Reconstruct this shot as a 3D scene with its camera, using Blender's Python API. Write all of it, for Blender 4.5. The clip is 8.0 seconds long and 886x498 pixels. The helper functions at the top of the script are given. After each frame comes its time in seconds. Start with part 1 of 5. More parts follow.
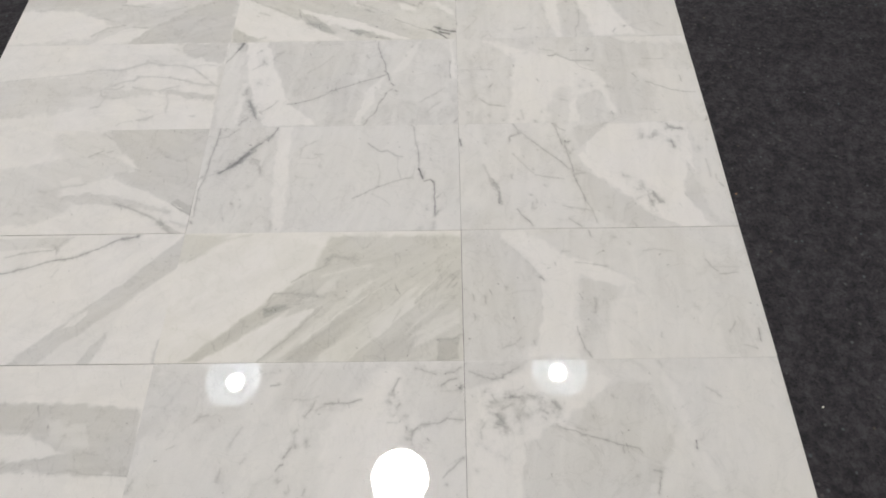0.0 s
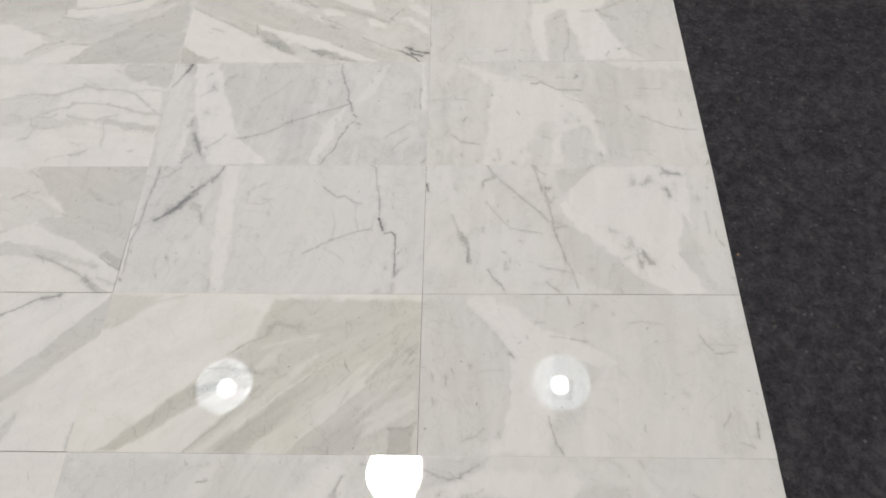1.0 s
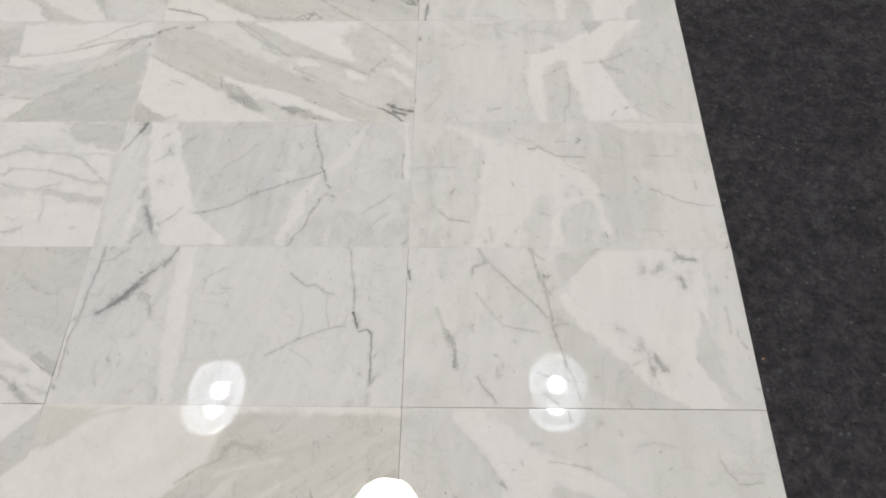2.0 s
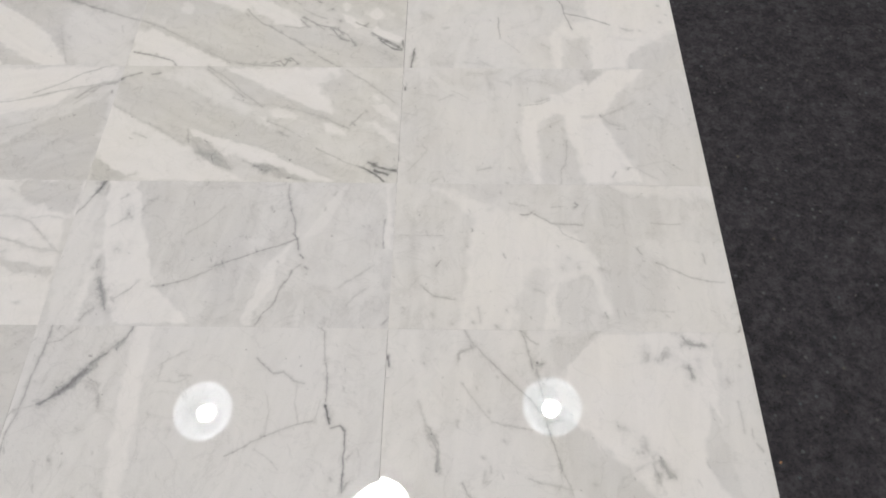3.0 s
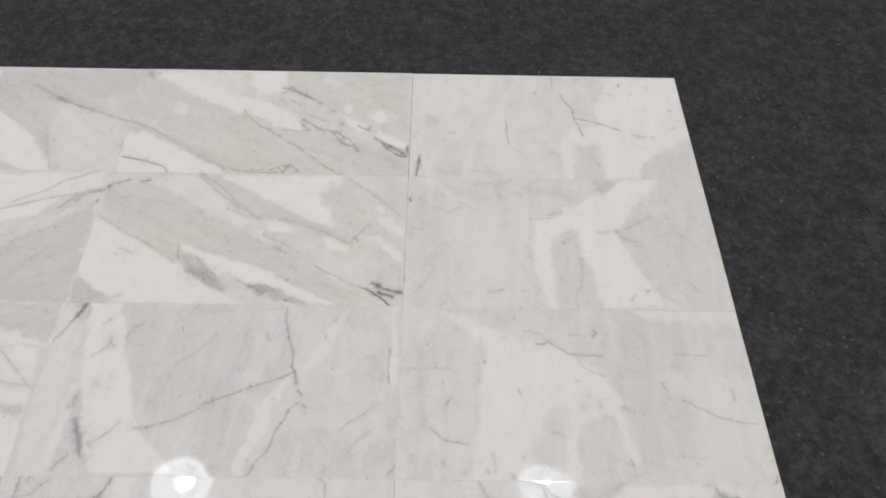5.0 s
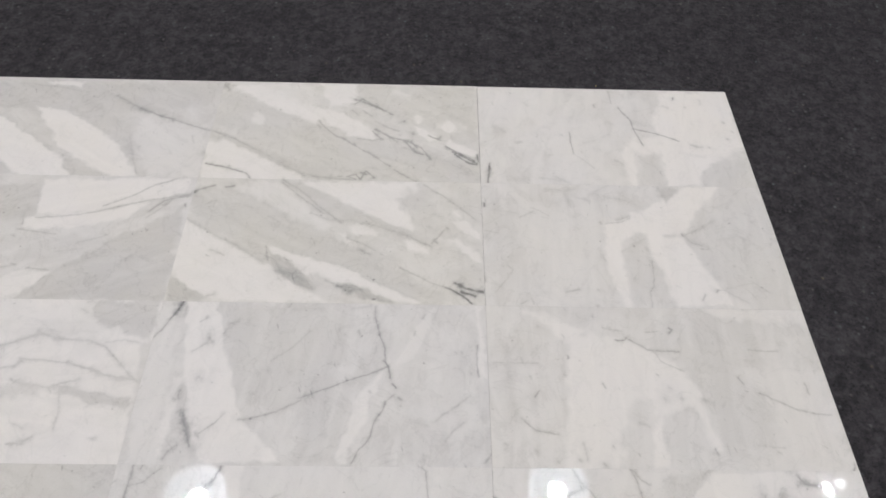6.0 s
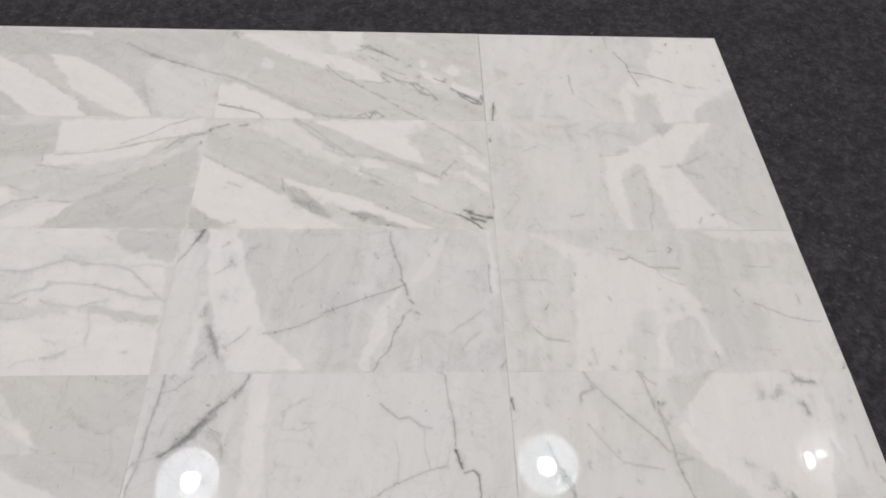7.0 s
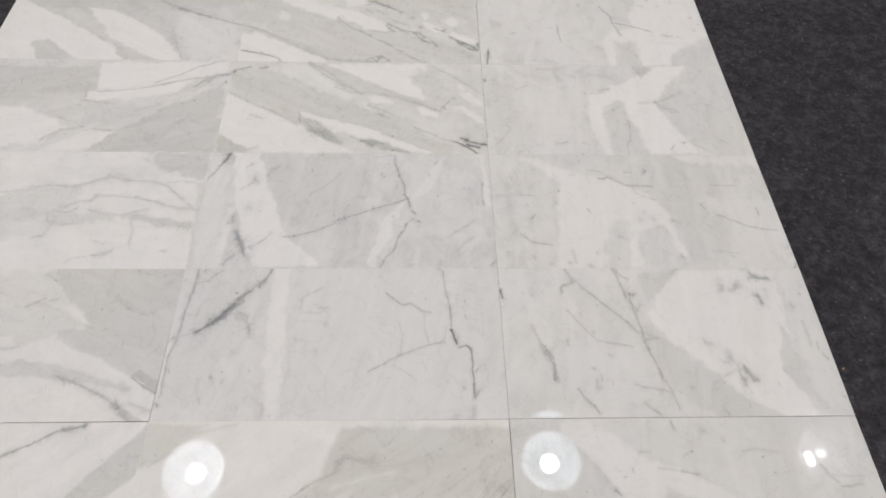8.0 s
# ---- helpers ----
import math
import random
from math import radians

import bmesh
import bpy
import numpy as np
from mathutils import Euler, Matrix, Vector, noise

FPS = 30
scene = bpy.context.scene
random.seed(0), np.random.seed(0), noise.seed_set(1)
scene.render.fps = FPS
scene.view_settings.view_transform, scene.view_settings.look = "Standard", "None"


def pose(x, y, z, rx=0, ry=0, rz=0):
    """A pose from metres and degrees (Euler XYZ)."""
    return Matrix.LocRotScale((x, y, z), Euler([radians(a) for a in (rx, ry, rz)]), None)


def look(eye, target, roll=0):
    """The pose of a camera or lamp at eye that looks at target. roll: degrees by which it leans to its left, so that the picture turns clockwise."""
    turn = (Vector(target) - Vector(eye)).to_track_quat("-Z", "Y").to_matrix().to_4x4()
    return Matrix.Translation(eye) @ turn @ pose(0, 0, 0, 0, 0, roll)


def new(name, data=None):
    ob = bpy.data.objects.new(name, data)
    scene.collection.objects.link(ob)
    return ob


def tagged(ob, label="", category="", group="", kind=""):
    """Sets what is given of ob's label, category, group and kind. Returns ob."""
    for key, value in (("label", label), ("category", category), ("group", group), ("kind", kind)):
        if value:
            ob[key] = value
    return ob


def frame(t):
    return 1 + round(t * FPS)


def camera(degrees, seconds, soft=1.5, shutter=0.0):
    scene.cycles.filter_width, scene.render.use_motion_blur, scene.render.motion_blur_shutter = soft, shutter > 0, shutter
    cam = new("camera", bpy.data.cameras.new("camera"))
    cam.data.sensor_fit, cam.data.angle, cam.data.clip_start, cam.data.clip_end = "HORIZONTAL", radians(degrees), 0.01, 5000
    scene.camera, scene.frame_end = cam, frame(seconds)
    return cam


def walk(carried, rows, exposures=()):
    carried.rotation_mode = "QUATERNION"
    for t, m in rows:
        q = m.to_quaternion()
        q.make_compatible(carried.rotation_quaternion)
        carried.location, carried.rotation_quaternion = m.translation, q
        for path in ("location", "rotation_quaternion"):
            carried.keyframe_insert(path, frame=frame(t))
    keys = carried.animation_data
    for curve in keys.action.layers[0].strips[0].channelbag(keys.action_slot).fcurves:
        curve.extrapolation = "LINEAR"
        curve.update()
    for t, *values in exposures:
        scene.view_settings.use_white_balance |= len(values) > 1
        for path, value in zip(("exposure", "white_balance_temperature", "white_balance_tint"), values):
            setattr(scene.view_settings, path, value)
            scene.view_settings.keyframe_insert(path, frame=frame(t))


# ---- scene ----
cam = camera(68.8, 8.0, soft=1.75)
PATH = [
    (0, (-0.6339, -1.9919, 1.1982), (-0.6566, -0.9589, -0.5141), -1.84),
    (0.5, (-0.5850, -1.8738, 1.1569), (-0.6233, -0.9001, -0.5896), -2.34),
    (1, (-0.5376, -1.7480, 1.1413), (-0.5893, -0.7849, -0.6108), -2.60),
    (1.5, (-0.5229, -1.6275, 1.1137), (-0.5729, -0.6738, -0.6436), -2.48),
    (2.8, (-0.5149, -1.3510, 1.0491), (-0.5350, -0.4018, -0.7111), -0.69),
    (3, (-0.5035, -1.3313, 1.0448), (-0.5272, -0.3664, -0.7069), -0.63),
    (3.5, (-0.4881, -1.2624, 1.0474), (-0.5093, -0.2704, -0.6891), -0.34),
    (4, (-0.5032, -1.2020, 1.0373), (-0.5119, -0.1764, -0.6797), 0.32),
    (4.5, (-0.5187, -1.1669, 1.0463), (-0.5156, -0.0962, -0.6430), 0.96),
    (4.7, (-0.5261, -1.1541, 1.0494), (-0.5166, -0.0805, -0.6380), 1.23),
    (5.8, (-0.6778, -1.1906, 1.0709), (-0.6396, -0.0773, -0.5901), 2.59),
    (6, (-0.7175, -1.2168, 1.0781), (-0.6779, -0.0895, -0.5735), 2.59),
    (6.5, (-0.7653, -1.2839, 1.0515), (-0.6887, -0.1557, -0.5981), 3.77),
    (7, (-0.7762, -1.3650, 1.0447), (-0.6804, -0.2440, -0.6088), 4.14),
    (7.5, (-0.7666, -1.4804, 1.0702), (-0.6778, -0.3476, -0.5756), 3.90),
    (8, (-0.7653, -1.6011, 1.0788), (-0.6911, -0.4771, -0.5738), 3.20),
]
walk(cam, [(t, look(eye, target, roll)) for t, eye, target, roll in PATH],
     exposures=[(0.0, 0.0, 6530, 10.2), (3.0, 0.0, 6480, 11.2), (6.5, 0.0, 6380, 12.7), (8.0, 0.0, 6410, 12.2)])

# ---- world and exposure ----
world = bpy.data.worlds.new("world")
world.use_nodes = True
world.node_tree.nodes["Background"].inputs["Color"].default_value = (0.8, 0.86, 1.0, 1)
world.node_tree.nodes["Background"].inputs["Strength"].default_value = 0.05
scene.world = world

GLOBE_GLOW = 196.0
LED_GLOW = 550.0
CEILING_HEIGHT = 7.6


# ---- materials ----
def material(name, colour=(0.5, 0.5, 0.5), rough=0.5, metal=0.0):
    m = bpy.data.materials.new(name)
    m.use_nodes = True
    b = m.node_tree.nodes["Principled BSDF"]
    b.inputs["Base Color"].default_value = (*colour, 1)
    b.inputs["Roughness"].default_value = rough
    b.inputs["Metallic"].default_value = metal
    return m


def node(tree, kind, inputs=(), operation="", data_type="", interpolation_type="", use_clamp=False):
    n = tree.nodes.new(kind)
    if operation:
        n.operation = operation
    if data_type:
        n.data_type = data_type
    if interpolation_type:
        n.interpolation_type = interpolation_type
    if use_clamp:
        n.use_clamp = True
    for key, value in dict(inputs).items():
        if isinstance(value, bpy.types.NodeSocket):
            tree.links.new(value, n.inputs[key])
        else:
            n.inputs[key].default_value = value
    return n


def ramp(tree, fac, *stops):
    n = node(tree, "ShaderNodeValToRGB", {0: fac})
    n.color_ramp.interpolation = "LINEAR"
    while len(n.color_ramp.elements) < len(stops):
        n.color_ramp.elements.new(0.5)
    for e, (at, colour) in zip(n.color_ramp.elements, stops):
        e.position, e.color = at, (*colour, 1)
    return n.outputs[0]


class Marble:
    """Polished marble of one tile. Patches and veins are given in millimetres from the tile's near left corner;
    tone 1 is the white ground, tone 0 the darkest vein."""
    count = 0

    def __init__(self, name, tone, run=0.0, cool=0.4):
        Marble.count += 1
        self.m = material(name, rough=0.03)
        t = self.t = self.m.node_tree
        at = node(t, "ShaderNodeTexCoord").outputs["Object"]
        at = node(t, "ShaderNodeVectorMath", {0: at, 1: (1000, 1000, 0)}, operation="MULTIPLY").outputs[0]
        seed = node(t, "ShaderNodeVectorMath", {0: at, 1: (917.0 * Marble.count, 431.0 * Marble.count, 0)}, operation="ADD").outputs[0]
        self.seed, self.cool, self.strokes = seed, cool, 0
        # uneven edges: the coordinates wander by some millimetres at two scales
        wide = node(t, "ShaderNodeTexNoise", {"Vector": seed, "Scale": 0.022, "Detail": 2.0}).outputs["Color"]
        fine = node(t, "ShaderNodeTexNoise", {"Vector": seed, "Scale": 0.11, "Detail": 3.0, "Roughness": 0.65}).outputs["Color"]
        near = node(t, "ShaderNodeVectorMath", {0: fine, 1: (5.0, 5.0, 0), 2: at}, operation="MULTIPLY_ADD").outputs[0]
        step = node(t, "ShaderNodeVectorMath", {0: wide, 1: (12.0, 12.0, 0), 2: at}, operation="MULTIPLY_ADD").outputs[0]
        # z = 1, so that a line's equation is one dot product
        self.at = node(t, "ShaderNodeVectorMath", {0: step, 1: (-6.0, -6.0, 1.0)}, operation="ADD").outputs[0]
        step = node(t, "ShaderNodeVectorMath", {0: wide, 1: (7.0, 7.0, 0), 2: near}, operation="MULTIPLY_ADD").outputs[0]
        self.flat = node(t, "ShaderNodeVectorMath", {0: step, 1: (-6.0, -6.0, 0)}, operation="ADD").outputs[0]
        ragged = node(t, "ShaderNodeTexNoise", {"Vector": seed, "Scale": 0.035, "Detail": 1.5, "Roughness": 0.5}).outputs[0]
        self.ragged = node(t, "ShaderNodeMapRange", {"Value": ragged, "From Min": 0.25, "From Max": 0.75, "To Min": -1.0, "To Max": 1.0}).outputs[0]
        # broken strength along veins
        broken = node(t, "ShaderNodeTexNoise", {"Vector": seed, "Scale": 0.06, "Detail": 4.0, "Roughness": 0.7}).outputs[0]
        self.broken = node(t, "ShaderNodeMapRange", {"Value": broken, "From Min": 0.3, "From Max": 0.58, "To Min": 0.7, "To Max": 1.3}).outputs[0]
        thin = node(t, "ShaderNodeTexNoise", {"Vector": seed, "Scale": 0.045, "Detail": 3.0, "Roughness": 0.6}).outputs[0]
        self.thin = node(t, "ShaderNodeMapRange", {"Value": thin, "From Min": 0.33, "From Max": 0.67, "To Min": 0.6, "To Max": 2.0}).outputs[0]
        cloud = node(t, "ShaderNodeTexNoise", {"Vector": seed, "Scale": 0.011, "Detail": 5.0, "Roughness": 0.6, "Distortion": 1.2}).outputs[0]
        self.cloud = node(t, "ShaderNodeMapRange", {"Value": cloud, "From Min": 0.3, "From Max": 0.7, "To Min": -0.07, "To Max": 0.07}).outputs[0]
        # faint streaks along the stone's own bedding, which runs at run degrees
        turned = node(t, "ShaderNodeVectorRotate", {"Vector": seed, "Angle": radians(-run)}).outputs[0]
        turned = node(t, "ShaderNodeVectorMath", {0: turned, 1: (0.25, 1.0, 1.0)}, operation="MULTIPLY").outputs[0]
        streak = node(t, "ShaderNodeTexNoise", {"Vector": turned, "Scale": 0.03, "Detail": 5.0, "Roughness": 0.5, "Distortion": 1.0}).outputs[0]
        self.streak = node(t, "ShaderNodeMapRange", {"Value": streak, "From Min": 0.3, "From Max": 0.7, "To Min": -0.05, "To Max": 0.05}).outputs[0]
        self.tone = node(t, "ShaderNodeMath", {0: self.cloud, 1: tone}, operation="ADD").outputs[0]

    def math(self, operation, a, b, **more):
        return node(self.t, "ShaderNodeMath", {0: a, 1: b}, operation=operation, **more).outputs[0]

    def lay(self, fac, tone):
        """Mixes a tone in. After every six, the coordinates take a vanishing share of the tone, so that the shader works its way
        through the strokes in turn and holds few of them at once."""
        self.strokes += 1
        if self.strokes % 6 == 0:
            hair = node(self.t, "ShaderNodeCombineXYZ", {0: self.tone, 1: self.tone}).outputs[0]
            self.at = node(self.t, "ShaderNodeVectorMath", {0: hair, 1: (1e-4, 1e-4, 0), 2: self.at}, operation="MULTIPLY_ADD").outputs[0]
            self.flat = node(self.t, "ShaderNodeVectorMath", {0: hair, 1: (1e-4, 1e-4, 0), 2: self.flat}, operation="MULTIPLY_ADD").outputs[0]
        self.tone = node(self.t, "ShaderNodeMix", {"Factor": fac, "A": self.tone, "B": tone}, data_type="FLOAT").outputs[0]

    def patch(self, tone, soft, *points, ragged=1.2):
        """A convex cloud of another tone, with an edge that fades over soft millimetres and wanders by ragged times as much."""
        d = None
        for (ax, ay), (bx, by) in zip(points, points[1:] + points[:1]):
            long = math.hypot(bx - ax, by - ay)
            nx, ny = (by - ay) / long, (ax - bx) / long
            out = node(self.t, "ShaderNodeVectorMath", {0: self.at, 1: (nx, ny, -nx * ax - ny * ay)}, operation="DOT_PRODUCT").outputs["Value"]
            d = out if d is None else self.math("MAXIMUM", d, out)
        d = node(self.t, "ShaderNodeMath", {0: self.ragged, 1: ragged * soft, 2: d}, operation="MULTIPLY_ADD").outputs[0]
        fac = node(self.t, "ShaderNodeMapRange", {"Value": d, "From Min": -soft, "From Max": soft, "To Min": 0.94, "To Max": 0.0},
                   interpolation_type="SMOOTHSTEP").outputs[0]
        self.lay(fac, tone)

    def vein(self, tone, wide, *points):
        """A vein along the points, so many millimetres wide."""
        d = None
        for a, b in zip(points, points[1:]):
            a, way = Vector((*a, 0)), Vector((b[0] - a[0], b[1] - a[1], 0))
            rel = node(self.t, "ShaderNodeVectorMath", {0: self.flat, 1: a}, operation="SUBTRACT").outputs[0]
            along = node(self.t, "ShaderNodeVectorMath", {0: rel, 1: way / max(1.0, way.length_squared)}, operation="DOT_PRODUCT").outputs["Value"]
            along = self.math("ADD", along, 0.0, use_clamp=True)
            foot = node(self.t, "ShaderNodeVectorMath", {0: way, "Scale": along}, operation="SCALE").outputs[0]
            off = node(self.t, "ShaderNodeVectorMath", {0: rel, 1: foot}, operation="DISTANCE").outputs["Value"]
            d = off if d is None else self.math("MINIMUM", d, off)
        # dark core, soft rim, and a width that swells and thins
        fac = self.math("POWER", 2.718, self.math("MULTIPLY", self.math("MULTIPLY", d, self.thin), -1.0 / (0.62 * wide)))
        self.lay(self.math("MULTIPLY", fac, self.broken, use_clamp=True), tone)

    def finish(self):
        t = self.t
        # hair-thin random veinlets and specks over the whole stone
        for scale, low, high, depth in ((0.012, 0.004, 0.02, -0.055), (0.03, 0.003, 0.022, -0.035)):
            n = node(t, "ShaderNodeTexNoise", {"Vector": self.seed, "Scale": scale, "Detail": 6.0, "Roughness": 0.55, "Distortion": 0.8}).outputs[0]
            n = self.math("ABSOLUTE", self.math("SUBTRACT", n, 0.5), 0)
            n = node(t, "ShaderNodeMapRange", {"Value": n, "From Min": low, "From Max": high, "To Min": depth, "To Max": 0.0}).outputs[0]
            self.tone = node(t, "ShaderNodeMath", {0: n, 1: self.broken, 2: self.tone}, operation="MULTIPLY_ADD").outputs[0]
        self.tone = self.math("ADD", self.tone, self.streak)
        # short broken dashes that lie across the bedding and come in clusters
        crowd = node(t, "ShaderNodeTexNoise", {"Vector": self.seed, "Scale": 0.014, "Detail": 2.0}).outputs[0]
        crowd = node(t, "ShaderNodeMapRange", {"Value": crowd, "From Min": 0.42, "From Max": 0.62}).outputs[0]
        for turn, scale, low, depth in ((70.0, 0.085, 0.66, -0.2), (25.0, 0.13, 0.68, -0.16), (-40.0, 0.06, 0.68, -0.14)):
            way = node(t, "ShaderNodeVectorRotate", {"Vector": self.seed, "Angle": radians(turn)}).outputs[0]
            way = node(t, "ShaderNodeVectorMath", {0: way, 1: (0.32, 1.0, 1.0)}, operation="MULTIPLY").outputs[0]
            dash = node(t, "ShaderNodeTexNoise", {"Vector": way, "Scale": scale, "Detail": 2.0, "Roughness": 0.6}).outputs[0]
            dash = node(t, "ShaderNodeMapRange", {"Value": dash, "From Min": low, "From Max": low + 0.07, "To Min": 0.0, "To Max": depth}).outputs[0]
            self.tone = node(t, "ShaderNodeMath", {0: dash, 1: crowd, 2: self.tone}, operation="MULTIPLY_ADD").outputs[0]
        speck = node(t, "ShaderNodeTexNoise", {"Vector": self.seed, "Scale": 0.075, "Detail": 2.0}).outputs[0]
        speck = node(t, "ShaderNodeMapRange", {"Value": speck, "From Min": 0.71, "From Max": 0.77, "To Min": 0.0, "To Max": -0.28}).outputs[0]
        self.tone = self.math("ADD", self.tone, speck)
        grain = node(t, "ShaderNodeTexNoise", {"Vector": self.seed, "Scale": 0.35, "Detail": 4.0}).outputs[0]
        grain = node(t, "ShaderNodeMapRange", {"Value": grain, "From Min": 0.3, "From Max": 0.7, "To Min": -0.025, "To Max": 0.025}).outputs[0]
        self.tone = node(t, "ShaderNodeMath", {0: self.tone, 1: grain}, operation="ADD", use_clamp=True).outputs[0]
        # the warmest stones turn olive in their grey parts
        olive = 1.0 - 0.18 * max(0.0, 0.25 - self.cool)
        warm = ramp(t, self.tone, (0.0, (0.12, 0.118, 0.112)), (0.3, (0.33, 0.325, 0.31 * olive)), (0.58, (0.562, 0.556, 0.527 * olive)),
                    (0.76, (0.668, 0.66, 0.632 * olive)), (1.0, (0.768, 0.753, 0.72)))
        cool = ramp(t, self.tone, (0.0, (0.11, 0.11, 0.118)), (0.3, (0.315, 0.315, 0.325)), (0.58, (0.552, 0.552, 0.55)),
                    (0.76, (0.66, 0.658, 0.65)), (1.0, (0.76, 0.75, 0.74)))
        hue = node(t, "ShaderNodeTexNoise", {"Vector": self.seed, "Scale": 0.006, "Detail": 2.0}).outputs[0]
        hue = node(t, "ShaderNodeMapRange", {"Value": hue, "From Min": 0.35, "From Max": 0.65, "To Min": max(0.0, self.cool - 0.35), "To Max": min(1.0, self.cool + 0.35)}).outputs[0]
        colour = node(t, "ShaderNodeMix", {"Factor": hue, 6: warm, 7: cool}, data_type="RGBA").outputs[2]
        b = t.nodes["Principled BSDF"]
        t.links.new(colour, b.inputs["Base Color"])
        smear = node(t, "ShaderNodeTexNoise", {"Vector": self.seed, "Scale": 0.008, "Detail": 4.0}).outputs[0]
        smear = node(t, "ShaderNodeMapRange", {"Value": smear, "From Min": 0.35, "From Max": 0.7, "To Min": 0.004, "To Max": 0.009}).outputs[0]
        t.links.new(smear, b.inputs["Roughness"])
        b.inputs["IOR"].default_value = 1.5
        return self.m


def carpet_material(name, low, high):
    m = material(name, rough=0.95)
    t = m.node_tree
    at = node(t, "ShaderNodeTexCoord").outputs["Object"]
    b = t.nodes["Principled BSDF"]
    fibre = node(t, "ShaderNodeTexNoise", {"Vector": at, "Scale": 120.0, "Detail": 4.0, "Roughness": 0.65}).outputs[0]
    clump = node(t, "ShaderNodeTexNoise", {"Vector": at, "Scale": 45.0, "Detail": 4.0, "Roughness": 0.6, "Distortion": 0.5}).outputs[0]
    blotch = node(t, "ShaderNodeTexNoise", {"Vector": at, "Scale": 9.0, "Detail": 3.0}).outputs[0]
    both = node(t, "ShaderNodeMath", {0: fibre, 1: 0.34, 2: node(t, "ShaderNodeMath", {0: clump, 1: 0.54}, operation="MULTIPLY").outputs[0]}, operation="MULTIPLY_ADD").outputs[0]
    both = node(t, "ShaderNodeMath", {0: blotch, 1: 0.14, 2: both}, operation="MULTIPLY_ADD").outputs[0]
    ground = ramp(t, both, (0.4, low), (0.5, [0.66 * p + 0.34 * q for p, q in zip(low, high)]), (0.62, high))
    # sparse pale and coloured flecks
    fleck = node(t, "ShaderNodeTexVoronoi", {"Vector": at, "Scale": 68.0, "Randomness": 1.0})
    near = node(t, "ShaderNodeMapRange", {"Value": fleck.outputs["Distance"], "From Min": 0.12, "From Max": 0.3, "To Min": 1.0, "To Max": 0.0}).outputs[0]
    pick = node(t, "ShaderNodeSeparateColor", {0: fleck.outputs["Color"]})
    few = node(t, "ShaderNodeMapRange", {"Value": pick.outputs[0], "From Min": 0.72, "From Max": 1.0, "To Min": 0.0, "To Max": 0.55}).outputs[0]
    tint = ramp(t, pick.outputs[1], (0.0, (0.12, 0.1, 0.1)), (0.5, (0.15, 0.15, 0.155)), (0.85, (0.1, 0.13, 0.15)), (1.0, (0.15, 0.115, 0.08)))
    flecked = node(t, "ShaderNodeMix", {"Factor": node(t, "ShaderNodeMath", {0: near, 1: few}, operation="MULTIPLY").outputs[0], 6: ground, 7: tint}, data_type="RGBA").outputs[2]
    t.links.new(flecked, b.inputs["Base Color"])
    b.inputs["Specular IOR Level"].default_value = 0.15
    bump = node(t, "ShaderNodeBump", {"Strength": 0.7, "Distance": 0.003, "Height": fibre})
    t.links.new(bump.outputs[0], b.inputs["Normal"])
    return m


def plaster(name, colour):
    m = material(name, colour, 0.8)
    t = m.node_tree
    at = node(t, "ShaderNodeTexCoord").outputs["Object"]
    n = node(t, "ShaderNodeTexNoise", {"Vector": at, "Scale": 3.0, "Detail": 6.0}).outputs[0]
    t.links.new(ramp(t, n, (0.3, [0.93 * c for c in colour]), (0.7, colour)), t.nodes["Principled BSDF"].inputs["Base Color"])
    bump = node(t, "ShaderNodeBump", {"Strength": 0.2, "Distance": 0.002, "Height": node(t, "ShaderNodeTexNoise", {"Vector": at, "Scale": 180.0}).outputs[0]})
    t.links.new(bump.outputs[0], t.nodes["Principled BSDF"].inputs["Normal"])
    return m


def glowing(name, colour, strength):
    m = material(name, colour, 0.4)
    b = m.node_tree.nodes["Principled BSDF"]
    b.inputs["Emission Color"].default_value = (*colour, 1)
    b.inputs["Emission Strength"].default_value = strength
    return m


def acrylic(name, colour, glow):
    """Milky lamp plastic; the lamp's light in it is set as emission, a little uneven."""
    m = material(name, (0.8, 0.82, 0.84), 0.3)
    t = m.node_tree
    at = node(t, "ShaderNodeTexCoord").outputs["Object"]
    ribs = node(t, "ShaderNodeTexNoise", {"Vector": at, "Scale": 9.0, "Detail": 3.0}).outputs[0]
    uneven = node(t, "ShaderNodeMapRange", {"Value": ribs, "From Min": 0.3, "From Max": 0.7, "To Min": 0.8 * glow, "To Max": 1.2 * glow}).outputs[0]
    b = t.nodes["Principled BSDF"]
    b.inputs["Emission Color"].default_value = (*colour, 1)
    t.links.new(uneven, b.inputs["Emission Strength"])
    return m


CARPET = carpet_material("carpet_charcoal", (0.0252, 0.0241, 0.027), (0.0605, 0.058, 0.0635))
# darker copy of the carpet: shade on the tufts' sides put into the colour
SHADED_TUFT = carpet_material("carpet_tufts_shaded", (0.0178, 0.0171, 0.019), (0.0525, 0.0503, 0.0549))
WALL = plaster("wall_paint", (0.7, 0.7, 0.68))
CEILING = plaster("ceiling_paint", (0.2, 0.2, 0.205))
OPAL = glowing("opal_glass_lit", (1.0, 0.96, 0.915), GLOBE_GLOW)
LED = glowing("led_lit", (1.0, 0.97, 0.97), LED_GLOW)
# glowing stand-in for the led's reflections in the bowl's facets
GLINT = glowing("glint_bead_lit", (0.9, 0.97, 1.0), 16.0)
SOFT_LED = glowing("led_lit_softly", (0.95, 0.98, 1.0), 14.0)
ACRYLIC = acrylic("milky_acrylic", (0.55, 0.86, 1.0), 2.3)
BRIGHT = acrylic("bright_milky_acrylic", (0.7, 0.88, 1.0), 2.8)
